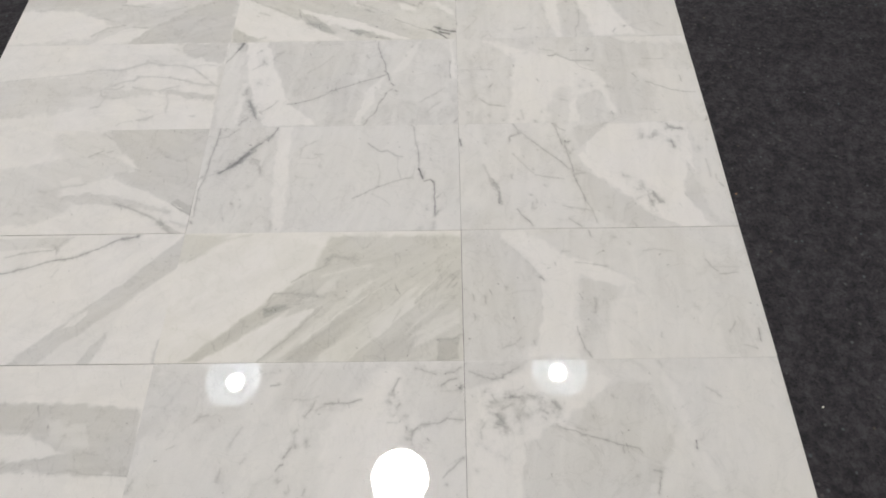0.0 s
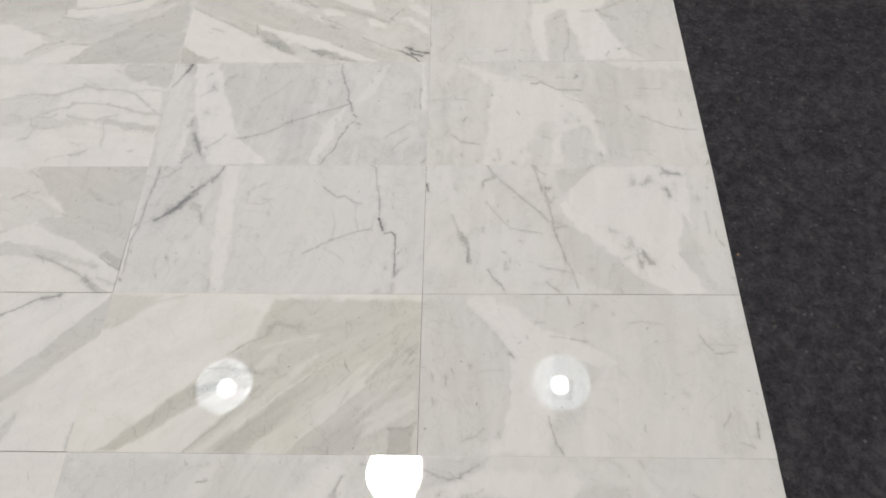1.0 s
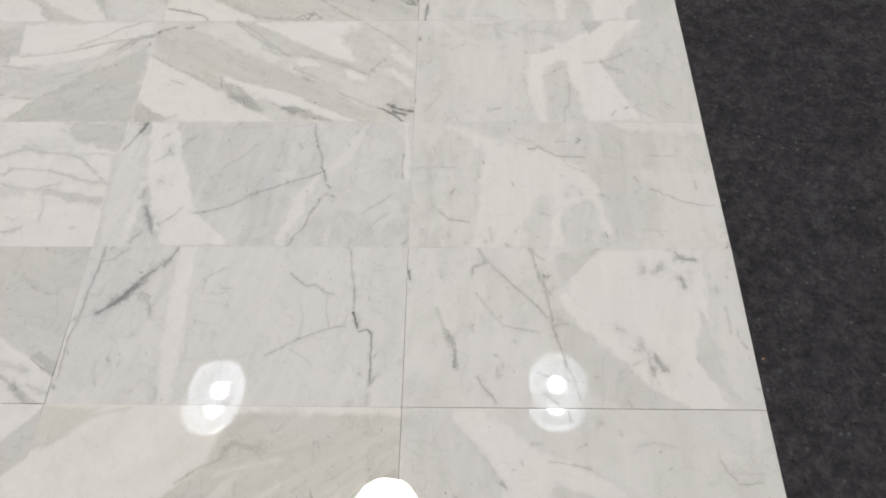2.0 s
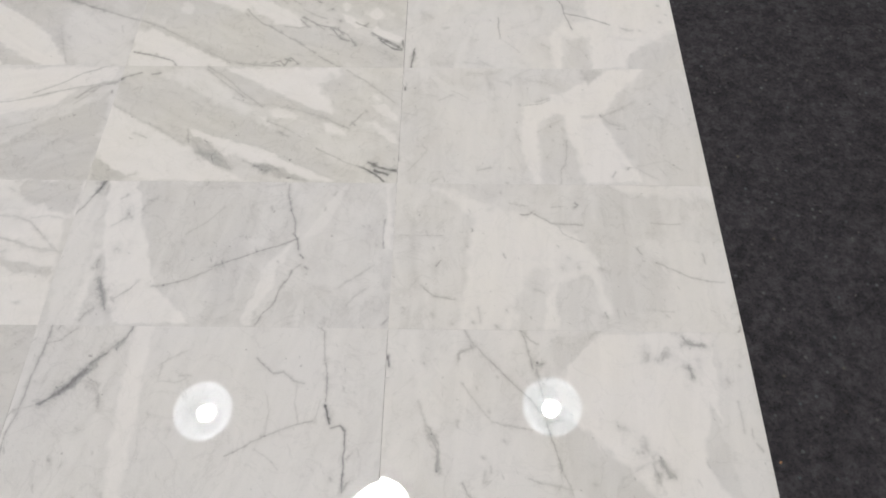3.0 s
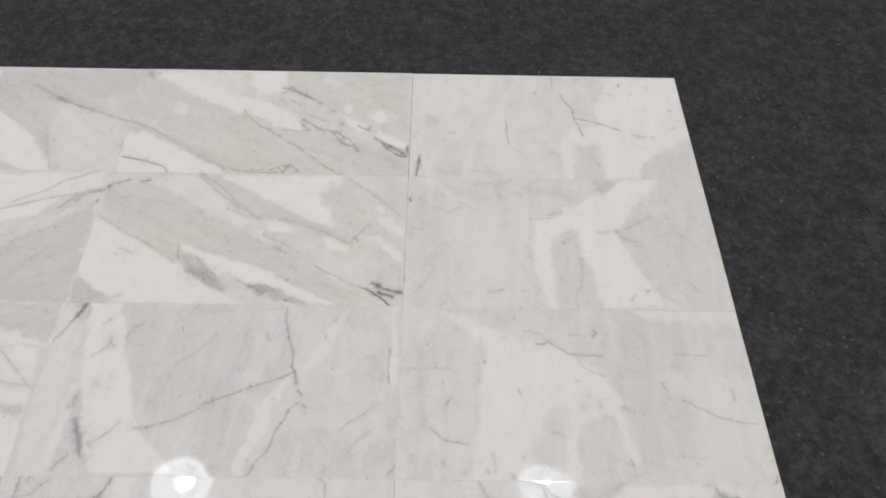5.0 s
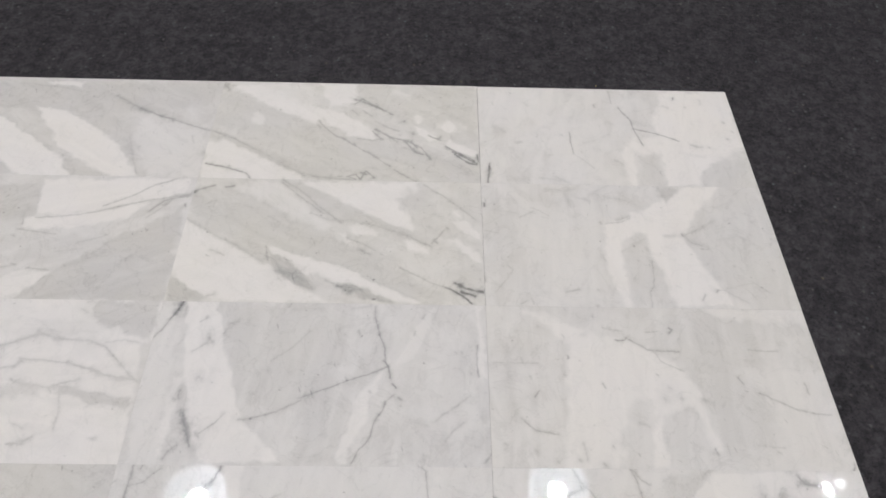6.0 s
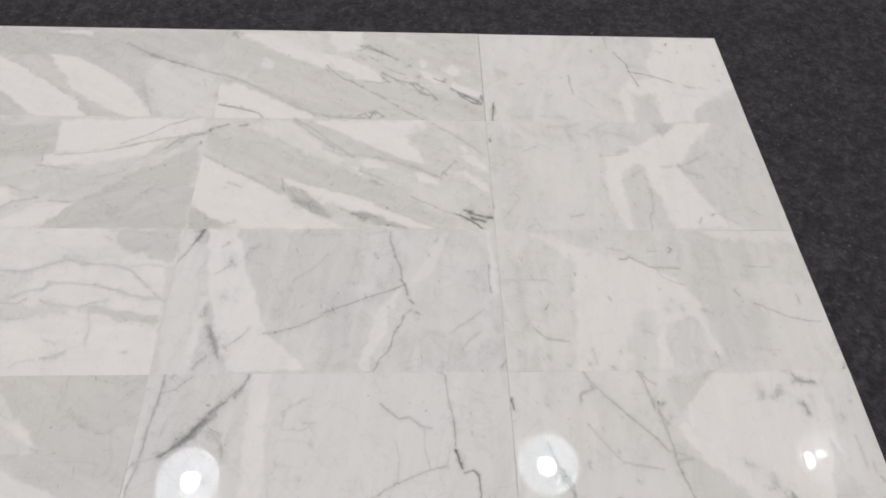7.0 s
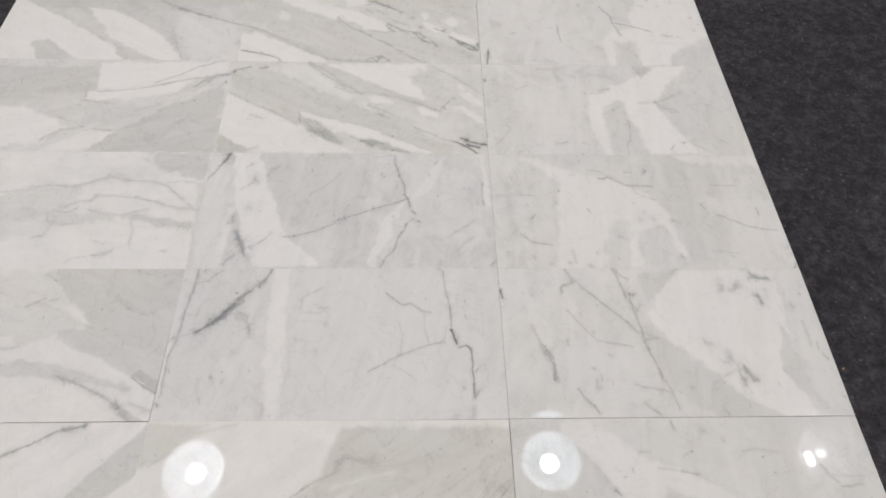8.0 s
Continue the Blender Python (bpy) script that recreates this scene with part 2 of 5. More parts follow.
FAINT = acrylic("faint_milky_acrylic", (0.75, 0.9, 1.0), 0.4)
LIP = acrylic("acrylic_edge_lit", (0.88, 0.95, 1.0), 4.6)
ALUMINIUM = material("cast_aluminium", (0.55, 0.55, 0.56), 0.45, 1.0)
CABLE = material("black_cable", (0.02, 0.02, 0.02), 0.6)


# ---- building helpers ----
def mesh_of(name, bm, mat, smooth=False):
    me = bpy.data.meshes.new(name)
    bm.normal_update()
    bm.to_mesh(me)
    bm.free()
    me.materials.append(mat)
    if smooth:
        me.polygons.foreach_set("use_smooth", [True] * len(me.polygons))
    return me


def part(name, bm, mat, parent=None, label="", smooth=False):
    ob = new(name, mesh_of(name, bm, mat, smooth))
    ob.parent = parent
    return tagged(ob, label)


def box(x0, x1, y0, y1, z0, z1, bevel=0.0):
    bm = bmesh.new()
    bmesh.ops.create_cube(bm, size=1, matrix=Matrix.Translation(((x0 + x1) / 2, (y0 + y1) / 2, (z0 + z1) / 2)) @ Matrix.Diagonal((x1 - x0, y1 - y0, z1 - z0, 1)))
    if bevel:
        bmesh.ops.bevel(bm, geom=bm.edges[:], offset=bevel, segments=1, affect="EDGES")
    return bm


def lathe(profile, steps=48):
    """A surface turned round z from (radius, height) pairs."""
    bm = bmesh.new()
    rings = []
    for r, z in profile:
        if r < 1e-6:
            rings.append([bm.verts.new((0, 0, z))] * steps)
        else:
            rings.append([bm.verts.new((r * math.cos(2 * math.pi * i / steps), r * math.sin(2 * math.pi * i / steps), z)) for i in range(steps)])
    for a, b in zip(rings, rings[1:]):
        for i in range(steps):
            j = (i + 1) % steps
            corners = []
            for v in (a[i], a[j], b[j], b[i]):
                if v not in corners:
                    corners.append(v)
            if len(corners) > 2:
                bm.faces.new(corners)
    bmesh.ops.recalc_face_normals(bm, faces=bm.faces[:])
    return bm


# ---- the hall ----
ROOM = (-7.5, 7.5, -7.5, 6.5)
TILE_THICK = 0.010
floor = part("floor", box(ROOM[0] - 0.2, ROOM[1] + 0.2, ROOM[2] - 0.2, ROOM[3] + 0.2, -0.16, -TILE_THICK - 0.001), CARPET)
tagged(floor, "charcoal grey needle-felt carpet covering the hall floor", "carpet", kind="structure")
for name, b in (("wall_north", (ROOM[0] - 0.2, ROOM[1] + 0.2, ROOM[3], ROOM[3] + 0.2)), ("wall_south", (ROOM[0] - 0.2, ROOM[1] + 0.2, ROOM[2] - 0.2, ROOM[2])),
                ("wall_west", (ROOM[0] - 0.2, ROOM[0], ROOM[2], ROOM[3])), ("wall_east", (ROOM[1], ROOM[1] + 0.2, ROOM[2], ROOM[3]))):
    tagged(part(name, box(*b, -TILE_THICK - 0.001, CEILING_HEIGHT), WALL), "plain off-white painted wall closing the hall", "wall", kind="structure")
tagged(part("ceiling", box(ROOM[0] - 0.2, ROOM[1] + 0.2, ROOM[2] - 0.2, ROOM[3] + 0.2, CEILING_HEIGHT, CEILING_HEIGHT + 0.2), CEILING),
       "plain dark grey painted ceiling of the hall", "ceiling", kind="structure")


# ---- hanging lamps ----
def lamp_base(x, y, z, name, label):
    thing = new(name)
    thing.location = (x, y, z)
    return tagged(thing, label, "lamp", "hanging hall lamps")


def high_bay_lamp(x, y, z, bowl, lip, beads=(), bead_size=0.01):
    """A lamp with a shallow milky bowl round its led disc; z is the disc's face."""
    lamp = lamp_base(x, y, z, "high_bay_lamp", "high-bay lamp with milky acrylic bowl and lit led disc")
    lamp_bowl(lamp, bowl, lip, 0.0, 0.0)
    part("led_disc", lathe([(0, -0.004), (0.06, -0.003), (0.07, 0.003), (0.073, 0.012), (0, 0.014)]), LED, lamp, "bright white led disc", True)
    # glints of the led in the bowl, put in as small glowing beads
    dot = bmesh.new()
    bmesh.ops.create_icosphere(dot, subdivisions=1, radius=bead_size)
    dot = mesh_of("glint_bead", dot, GLINT, True)
    for bx, by in beads:
        ob = new("glint_bead", dot)
        ob.parent, ob.location = lamp, (bx, by, -0.002)
    return lamp


def lamp_bowl(lamp, bowl, lip, dx, dy):
    """The milky bowl with its bright lip, the housing behind it and the cable."""
    def shifted(bm):
        bmesh.ops.translate(bm, verts=bm.verts[:], vec=(dx, dy, 0))
        return bm
    inside = [(0, 0.016), (0.08, 0.015), (0.15, 0.006), (0.2, -0.018), (0.235, -0.05), (0.244, -0.064)]
    part("shade", shifted(lathe(inside, 64)), bowl, lamp, "milky acrylic bowl", True)
    rim = [(0.239, -0.062), (0.243, -0.067), (0.251, -0.067), (0.253, -0.062), (0.245, -0.05), (0.239, -0.062)]
    part("rim", shifted(lathe(rim, 64)), lip, lamp, "pale glowing edge of the acrylic bowl", True)
    back = [(0.252, -0.06), (0.24, -0.03), (0.2, 0.02), (0.155, 0.04), (0.11, 0.07), (0.105, 0.2), (0.06, 0.22), (0, 0.22)]
    part("heat_sink", shifted(lathe(back)), ALUMINIUM, lamp, "grey cast aluminium housing")
    part("cable", shifted(lathe([(0.006, 0.21), (0.006, CEILING_HEIGHT - lamp.location.z)], 8)), CABLE, lamp)


def twin_lamp(x, y, z):
    """A lamp whose disc shows as two led lenses, one slim and one round."""
    lamp = lamp_base(x, y, z, "high_bay_lamp", "high-bay lamp with faint milky bowl and two lit led lenses")
    lamp_bowl(lamp, FAINT, FAINT, 0.05, -0.03)
    for dx, dy, wide, high, turn, mat in ((-0.062, -0.018, 0.03, 0.058, 0.25, LED), (0.058, 0.028, 0.05, 0.042, 0.3, SOFT_LED)):
        lens = lathe([(0, -0.004), (0.8, -0.003), (0.95, 0.003), (1.0, 0.012), (0, 0.014)], 24)
        bmesh.ops.transform(lens, matrix=Matrix.Translation((dx, dy, 0)) @ Matrix.Rotation(turn, 4, "Z") @ Matrix.Diagonal((wide, high, 1, 1)), verts=lens.verts[:])
        part("led_lens", lens, mat, lamp, "bright white led lens", True)
    return lamp


def globe_lamp(x, y, z, radius):
    lamp = lamp_base(x, y, z, "globe_lamp", "large lit opal globe lamp hanging from the ceiling")
    n = 24
    part("globe", lathe([(radius * math.sin(math.pi * i / n), -radius * math.cos(math.pi * i / n)) for i in range(n + 1)], 64), OPAL, lamp, "glowing white opal globe", True)
    part("collar", lathe([(0, radius + 0.07), (0.05, radius + 0.06), (0.07, radius - 0.005), (0, radius - 0.006)]), ALUMINIUM, lamp)
    part("cable", lathe([(0.006, radius + 0.06), (0.006, CEILING_HEIGHT - z)], 8), CABLE, lamp)
    return lamp


high_bay_lamp(-2.612, 0.012, 4.484, BRIGHT, LIP, ((0.016, 0.13), (0.08, 0.146), (0.135, 0.135), (0.092, 0.075), (0.138, 0.068), (-0.125, -0.035), (-0.138, -0.1),
                                                  (-0.06, -0.1), (-0.122, -0.155), (-0.063, -0.15)), 0.012)
high_bay_lamp(0.354, 0.052, 4.49, ACRYLIC, LIP, ((-0.115, 0.057), (-0.072, 0.082), (-0.118, 0.112), (-0.065, 0.14), (-0.005, 0.14), (0.056, 0.11), (0.103, 0.072),
                                                 (0.135, 0.016), (0.154, -0.048), (0.095, -0.064), (0.085, -0.107), (0.065, -0.14)), 0.009)
twin_lamp(2.786, 0.129, 4.629)
globe_lamp(-1.135, -0.703, 5.226, 0.271)

# ---- marble tiles laid on the carpet ----
TILE_W, TILE_D = 0.61, 0.305
field = tagged(new("marble_tile_display"), "polished white marble tiles with grey veins, laid dry on carpet", "tile display")
# slight tilts, in degrees about the tile's long and short side
TILTS = {(2, 1): (0.024, -0.003), (2, 2): (0.463, 0.011), (3, 1): (-0.453, -0.155), (3, 2): (-0.674, -0.095), (4, 1): (0.519, 0.116), (4, 2): (0.439, -0.04),
         (5, 1): (-0.177, 0.047), (5, 2): (-0.287, 0.103)}
# thickness differs from tile to tile: millimetres by which a face stands proud
PROUD = {(2, 2): 1.2, (3, 2): 0.6, (5, 1): 0.5}
tile_random = random.Random(7)


def lay_tile(row, column, stone):
    """One tile; row 0 is the far row, column 0 the left one."""
    mat = stone.finish()
    # tight joints, the one between the last two columns and some cross joints a little open
    side, near, far = 0.00005, 0.00005, 0.00005
    gap = (0.0004, 0.0002, 0.0001, 0.0003, 0.0004, 0.0004)[row]
    open_left = gap if column == 2 else side
    open_right = gap if column == 1 else side
    near = {(3, 0): 0.001, (3, 2): 0.0008, (4, 0): 0.0012, (4, 1): 0.0003}.get((row, column), near)
    if (row, column) == (0, 1):
        far = -0.0012
    bm = box(open_left, TILE_W - open_right, near, TILE_D - far, -TILE_THICK, 0.0, 0.00012)
    tile = part("tile", bm, mat, field)
    lean, roll = TILTS.get((row, column), (tile_random.uniform(-0.1, 0.1), tile_random.uniform(-0.06, 0.06)))
    dx, dy = tile_random.uniform(-0.04, 0.04), tile_random.uniform(-0.04, 0.04)
    mid = Matrix.Translation((TILE_W / 2, TILE_D / 2, 0))
    at = Matrix.Translation((-1.83 + TILE_W * column + dx / 1000, -TILE_D * (row + 1) + dy / 1000, PROUD.get((row, column), 0.0) / 1000))
    tile.matrix_basis = at @ mid @ Matrix.Rotation(radians(-lean), 4, "X") @ Matrix.Rotation(radians(roll), 4, "Y") @ mid.inverted()


stone = Marble("marble_a1", 0.68, -32, 0.45)
stone.patch(.8, 12, (437, 195), (446, 89), (505, -5), (615, -2), (599, 139))
stone.patch(.62, 8, (-406, 282), (-379, 226), (381, 193), (586, 221), (603, 296))
stone.patch(.97, 5, (35, 205), (75, 90), (234, 1), (314, 10), (305, 45), (280, 65), (196, 124), (92, 196))
stone.patch(.97, 5, (196, 205), (280, 89), (353, 37), (427, -1), (477, 6), (402, 104), (264, 194))
stone.patch(.95, 4, (111, -13), (119, -35), (598, -16), (596, -3), (315, 7))
stone.patch(.62, 6, (311, 45), (318, -3), (427, -1))
stone.patch(.9, 4, (188, 292), (204, 283), (277, 276), (280, 292))
stone.patch(.97, 5, (-69, 233), (6, -8), (335, -3), (240, 95), (25, 235))
stone.patch(.62, 6, (89, 65), (132, -4), (228, -3), (185, 32), (136, 71))
stone.vein(0.48, 8, (368, 249), (434, 206))
stone.vein(0.38, 9, (434, 206), (518, 171))
stone.vein(0.46, 7, (518, 171), (606, 139))
stone.vein(0.58, 12, (429, 105), (450, 69))
stone.vein(0.66, 9, (456, 89), (465, 73))
stone.vein(0.54, 4, (162, 282), (221, 274), (303, 258))
stone.vein(0.56, 5, (432, 119), (450, 69), (476, 10))
stone.vein(0.61, 3, (572, 123), (578, 102))
stone.vein(0.58, 9, (283, 281), (302, 263))
lay_tile(0, 0, stone)

stone = Marble("marble_a2", 0.73, -30, 0.15)
stone.patch(.66, 12, (316, 116), (491, -2), (600, -1), (597, 51), (430, 117))
stone.patch(.67, 10, (0, 166), (131, 97), (281, 24), (346, -3), (491, -2), (386, 66), (67, 269), (1, 268))
stone.patch(.62, 8, (-19, 139), (27, 110), (115, 55), (223, 7), (285, -1), (295, 16), (51, 114))
stone.patch(.94, 7, (15, 294), (115, 231), (217, 177), (257, 169), (235, 223), (129, 295))
stone.patch(.83, 10, (101, 298), (209, 223), (233, 233), (209, 296))
stone.patch(.93, 6, (235, 304), (261, 224), (324, 243), (315, 304))
stone.patch(.66, 10, (322, 304), (337, 243), (422, 188), (529, 136), (606, 119), (597, 303))
stone.patch(.94, 5, (230, 214), (257, 172), (314, 134), (366, 125), (375, 152), (276, 214))
stone.patch(.97, 4, (532, 105), (609, 71), (608, 93), (543, 122))
stone.patch(.96, 4, (460, 167), (472, 139), (499, 118), (520, 127), (476, 162))
stone.patch(.95, 6, (-7, 104), (8, -11), (250, -9), (154, 47), (39, 110))
stone.patch(0.98, 3, (551, 183), (540, 189), (530, 183), (527, 168), (532, 154), (543, 148), (553, 155), (556, 169))
stone.patch(0.93, 4, (474, 199), (467, 203), (460, 199), (458, 189), (462, 179), (469, 175), (476, 180), (478, 189))
stone.patch(0.84, 6, (105, 195), (94, 201), (86, 195), (85, 181), (92, 168), (103, 163), (112, 168), (112, 182))
stone.vein(.97, 26, (540, 168), (550, 164))
stone.vein(.9, 14, (470, 192), (473, 189))
stone.vein(.82, 16, (412, 282), (447, 267))
stone.vein(0.45, 14, (10, 298), (6, 290))
stone.vein(0.50, 9, (22, 294), (24, 292))
stone.vein(0.34, 6, (9, 42), (59, 29))
stone.vein(0.36, 6, (59, 29), (99, 17), (115, -2))
stone.vein(0.50, 6, (181, 1), (193, -14))
stone.vein(0.36, 9, (320, 250), (330, 247))
stone.vein(0.36, 6, (337, 243), (372, 228))
stone.vein(0.40, 5, (372, 228), (408, 203))
stone.vein(0.50, 5, (315, 215), (330, 202))
stone.vein(0.50, 5, (341, 215), (363, 197))
stone.vein(0.52, 4, (372, 179), (426, 149))
stone.vein(0.38, 8, (372, 155), (382, 148))
stone.vein(0.45, 5, (395, 143), (417, 121), (424, 114))
stone.vein(0.52, 5, (428, 138), (430, 136))
stone.vein(0.50, 4, (334, 125), (366, 120), (391, 126))
stone.vein(0.48, 4, (296, 128), (331, 103))
stone.vein(0.46, 6, (328, 108), (330, 106))
stone.vein(0.46, 4, (358, 86), (386, 66))
stone.vein(0.40, 7, (404, 49), (411, 43))
stone.vein(0.46, 4, (421, 33), (467, 1))
stone.vein(0.46, 9, (436, 183), (438, 181))
stone.vein(0.48, 9, (456, 144), (458, 142))
stone.vein(0.34, 5, (455, 118), (470, 97))
stone.vein(0.50, 4, (438, 100), (484, 80))
stone.vein(0.30, 8, (490, 80), (500, 67))
stone.vein(0.44, 6, (517, 127), (523, 136))
stone.vein(0.30, 4.5, (532, 106), (564, 84), (597, 63))
stone.vein(0.15, 5, (548, 88), (569, 78))
stone.vein(0.20, 4, (565, 79), (603, 55))
stone.vein(0.20, 4, (552, 81), (585, 55), (603, 51))
stone.vein(0.25, 4, (604, 81), (607, 60))
stone.vein(0.56, 7, (567, 48), (569, 46))
stone.vein(0.62, 9, (580, 27), (582, 25))
stone.vein(0.46, 7, (284, 7), (307, 12))
stone.vein(0.40, 5, (326, 8), (339, 3))
stone.vein(0.34, 6, (348, 24), (362, 16))
stone.vein(0.50, 5, (370, 3), (379, 8))
stone.vein(0.50, 5, (238, 165), (246, 159))
stone.vein(0.50, 8, (4, 140), (60, 115), (127, 75))
stone.vein(0.54, 9, (127, 75), (215, 19), (264, 7), (320, 4))
stone.vein(0.40, 9, (-1, 297), (17, 277))
stone.vein(0.34, 4, (318, 235), (336, 253), (356, 236), (393, 217))
stone.vein(0.38, 4, (375, 156), (407, 130), (448, 117), (479, 98), (499, 68))
stone.vein(0.34, 5, (442, 116), (465, 85), (482, 79))
stone.vein(0.42, 4, (366, 149), (390, 121))
stone.vein(0.36, 4, (495, 138), (521, 124))
stone.vein(0.46, 3.5, (239, 178), (258, 156), (282, 133), (315, 112))
stone.vein(0.46, 3.5, (315, 112), (366, 77), (410, 45))
stone.vein(0.34, 4, (319, 12), (338, 18), (349, 4), (359, 28), (378, 8))
stone.vein(0.46, 4, (245, 10), (332, 1))
lay_tile(0, 1, stone)

stone = Marble("marble_a3", 0.78, 80, 0.35)
stone.patch(0.85, 37.5, (-1, 287), (10, 188), (174, 190), (189, 289))
stone.patch(0.84, 30.0, (149, 207), (169, 11), (298, 1), (212, 208))
stone.patch(0.72, 12.0, (40, -1), (116, -2), (110, 41), (51, 40))
stone.patch(1.00, 7.5, (416, 211), (417, 109), (534, 78), (612, 120), (613, 301), (452, 299))
stone.patch(1.00, 6.0, (410, -1), (484, 0), (534, 78), (411, 117))
stone.patch(0.97, 6.0, (351, 133), (353, 84), (415, 96), (421, 151))
stone.patch(0.97, 6.0, (324, 60), (327, -2), (345, -2), (358, 133), (331, 116))
stone.patch(0.72, 7.5, (347, -2), (404, -1), (412, 93), (356, 89))
stone.patch(0.70, 7.5, (486, -3), (606, -1), (592, 99), (493, 46))
stone.vein(0.38, 3, (336, 242), (358, 201), (363, 167), (375, 122))
stone.vein(0.38, 3.5, (361, 172), (410, 159), (463, 136))
stone.vein(0.53, 2.5, (320, 297), (321, 255))
stone.vein(0.38, 2.5, (210, 156), (211, 90))
stone.vein(0.63, 2, (211, 93), (254, 51))
stone.vein(0.21, 5.5, (22, 59), (20, 32), (12, -13))
stone.vein(0.43, 4, (278, 250), (280, 241))
stone.vein(0.43, 4, (477, 281), (475, 273))
stone.vein(0.63, 4, (549, 60), (555, 24))
stone.vein(0.58, 3, (86, 118), (96, 124))
stone.vein(0.68, 6, (498, 118), (512, 119))
stone.vein(0.71, 8, (539, 271), (540, 260))
stone.vein(0.58, 5, (497, 248), (499, 246))
stone.vein(0.58, 5, (579, 199), (581, 197))
stone.vein(0.61, 7, (528, 119), (530, 117))
stone.vein(0.53, 4, (191, 148), (193, 146))
stone.vein(0.58, 6, (170, 19), (193, 4))
stone.vein(0.61, 5, (304, 75), (321, 60))
stone.vein(0.63, 8, (35, 171), (61, 154))
stone.vein(0.61, 6, (576, 145), (578, 143))
stone.vein(0.61, 5, (593, 170), (595, 168))
stone.vein(0.65, 11, (61, 11), (106, 16))
stone.vein(0.65, 8, (133, 16), (184, 11))
stone.vein(0.61, 5, (83, 122), (97, 126))
stone.vein(0.69, 14, (363, 85), (368, 76))
stone.vein(0.69, 8, (559, 80), (565, 51))
stone.vein(0.73, 14, (109, 252), (122, 241))
stone.vein(0.69, 7, (445, 250), (458, 244))
stone.vein(0.63, 6, (487, 123), (507, 117))
lay_tile(0, 2, stone)

stone = Marble("marble_b1", 0.74, 18, 0.45)
stone.patch(.63, 6, (-106, 276), (-53, 147), (294, 181), (331, 221), (287, 278))
stone.patch(.72, 8, (163, 185), (181, 129), (243, 94), (342, 150), (279, 187))
stone.patch(.96, 5, (289, 292), (303, 197), (376, 202), (590, 260), (596, 302))
stone.patch(.97, 5, (282, 187), (288, 166), (374, 164), (489, 195), (519, 232))
stone.patch(.97, 6, (-51, 141), (5, 5), (216, 24), (269, 71), (235, 99), (153, 138))
stone.patch(.95, 4, (216, -7), (345, 13), (362, 37), (378, 60), (308, 59), (252, 20))
stone.patch(.6, 6, (327, -2), (613, 1), (597, 224), (466, 135), (369, 52))
stone.patch(.7, 6, (284, 140), (301, 83), (360, 84), (456, 126), (462, 151))
stone.vein(0.53, 4, (305, 190), (389, 199), (447, 218), (506, 237), (597, 257))
stone.vein(0.53, 4, (433, 225), (489, 255), (522, 282), (570, 302))
stone.vein(0.55, 5, (278, 201), (283, 174))
stone.vein(0.55, 9, (276, 222), (281, 215))
stone.vein(0.43, 8, (529, 214), (555, 241), (604, 257))
stone.vein(0.47, 5, (598, 251), (608, 270))
stone.vein(0.53, 4, (277, 162), (340, 153), (359, 150))
stone.vein(0.53, 4, (241, 107), (269, 94))
stone.vein(0.47, 5, (297, 78), (306, 75))
stone.vein(0.53, 3.5, (329, 68), (371, 65))
stone.vein(0.47, 5, (512, 94), (522, 102))
stone.vein(0.60, 8, (224, 35), (260, 67))
stone.vein(0.60, 3, (371, 108), (422, 117))
stone.vein(0.53, 4, (370, 49), (362, 37))
stone.vein(0.53, 5, (276, 145), (279, 144))
stone.vein(0.55, 4, (407, 130), (462, 151))
stone.vein(0.55, 6, (557, 232), (579, 251))
stone.vein(0.57, 4, (260, 67), (304, 74))
stone.vein(0.55, 4, (443, 104), (431, 106))
stone.vein(0.55, 3.5, (527, 196), (563, 232))
lay_tile(1, 0, stone)

stone = Marble("marble_b2", 0.73, -28, 0.15)
stone.patch(.65, 9, (-21, 276), (6, 205), (54, 171), (214, 101), (429, 17), (555, 4), (466, 60), (212, 214), (147, 249), (69, 284))
stone.patch(.95, 5, (-18, 190), (1, 61), (45, 19), (102, -1), (308, 2), (283, 21), (5, 189))
stone.patch(.58, 4, (-1, 58), (5, -2), (85, 6))
stone.patch(.84, 10, (81, 285), (276, 174), (297, 181), (184, 293), (102, 292))
stone.patch(.67, 8, (183, 296), (264, 236), (362, 188), (467, 149), (489, 156), (229, 298))
stone.patch(.97, 5, (227, 298), (406, 198), (465, 172), (474, 302))
stone.patch(.69, 8, (427, 260), (463, 190), (511, 156), (542, 184), (489, 268), (459, 282))
stone.patch(.95, 4, (330, 181), (355, 162), (389, 160), (393, 168), (357, 188))
stone.patch(.94, 4, (313, 165), (334, 141), (342, 144), (327, 163))
stone.patch(.95, 4, (448, 150), (459, 128), (501, 115), (502, 130), (467, 148))
stone.patch(.95, 4, (550, 196), (565, 176), (601, 159), (600, 178), (574, 202))
stone.patch(.95, 4, (542, 153), (568, 121), (604, 94), (603, 118), (555, 157))
stone.patch(.96, 4, (174, 132), (189, 93), (208, 80), (430, 9), (483, 4), (359, 67))
stone.patch(.58, 6, (326, 46), (346, 19), (430, 9), (369, 40))
stone.patch(.7, 7, (238, 63), (281, 33), (316, 40), (296, 64))
stone.patch(0.55, 4, (198, 75), (240, 40), (276, 31), (252, 70), (215, 97), (174, 125))
stone.patch(0.54, 4, (378, 8), (429, 7), (365, 37), (318, 45))
stone.vein(0.60, 7, (-10, 202), (57, 160), (109, 132))
stone.vein(0.57, 8, (109, 132), (173, 91))
stone.vein(0.48, 15, (201, 71), (228, 62))
stone.vein(0.46, 14, (237, 69), (251, 51))
stone.vein(0.48, 12, (247, 45), (270, 33))
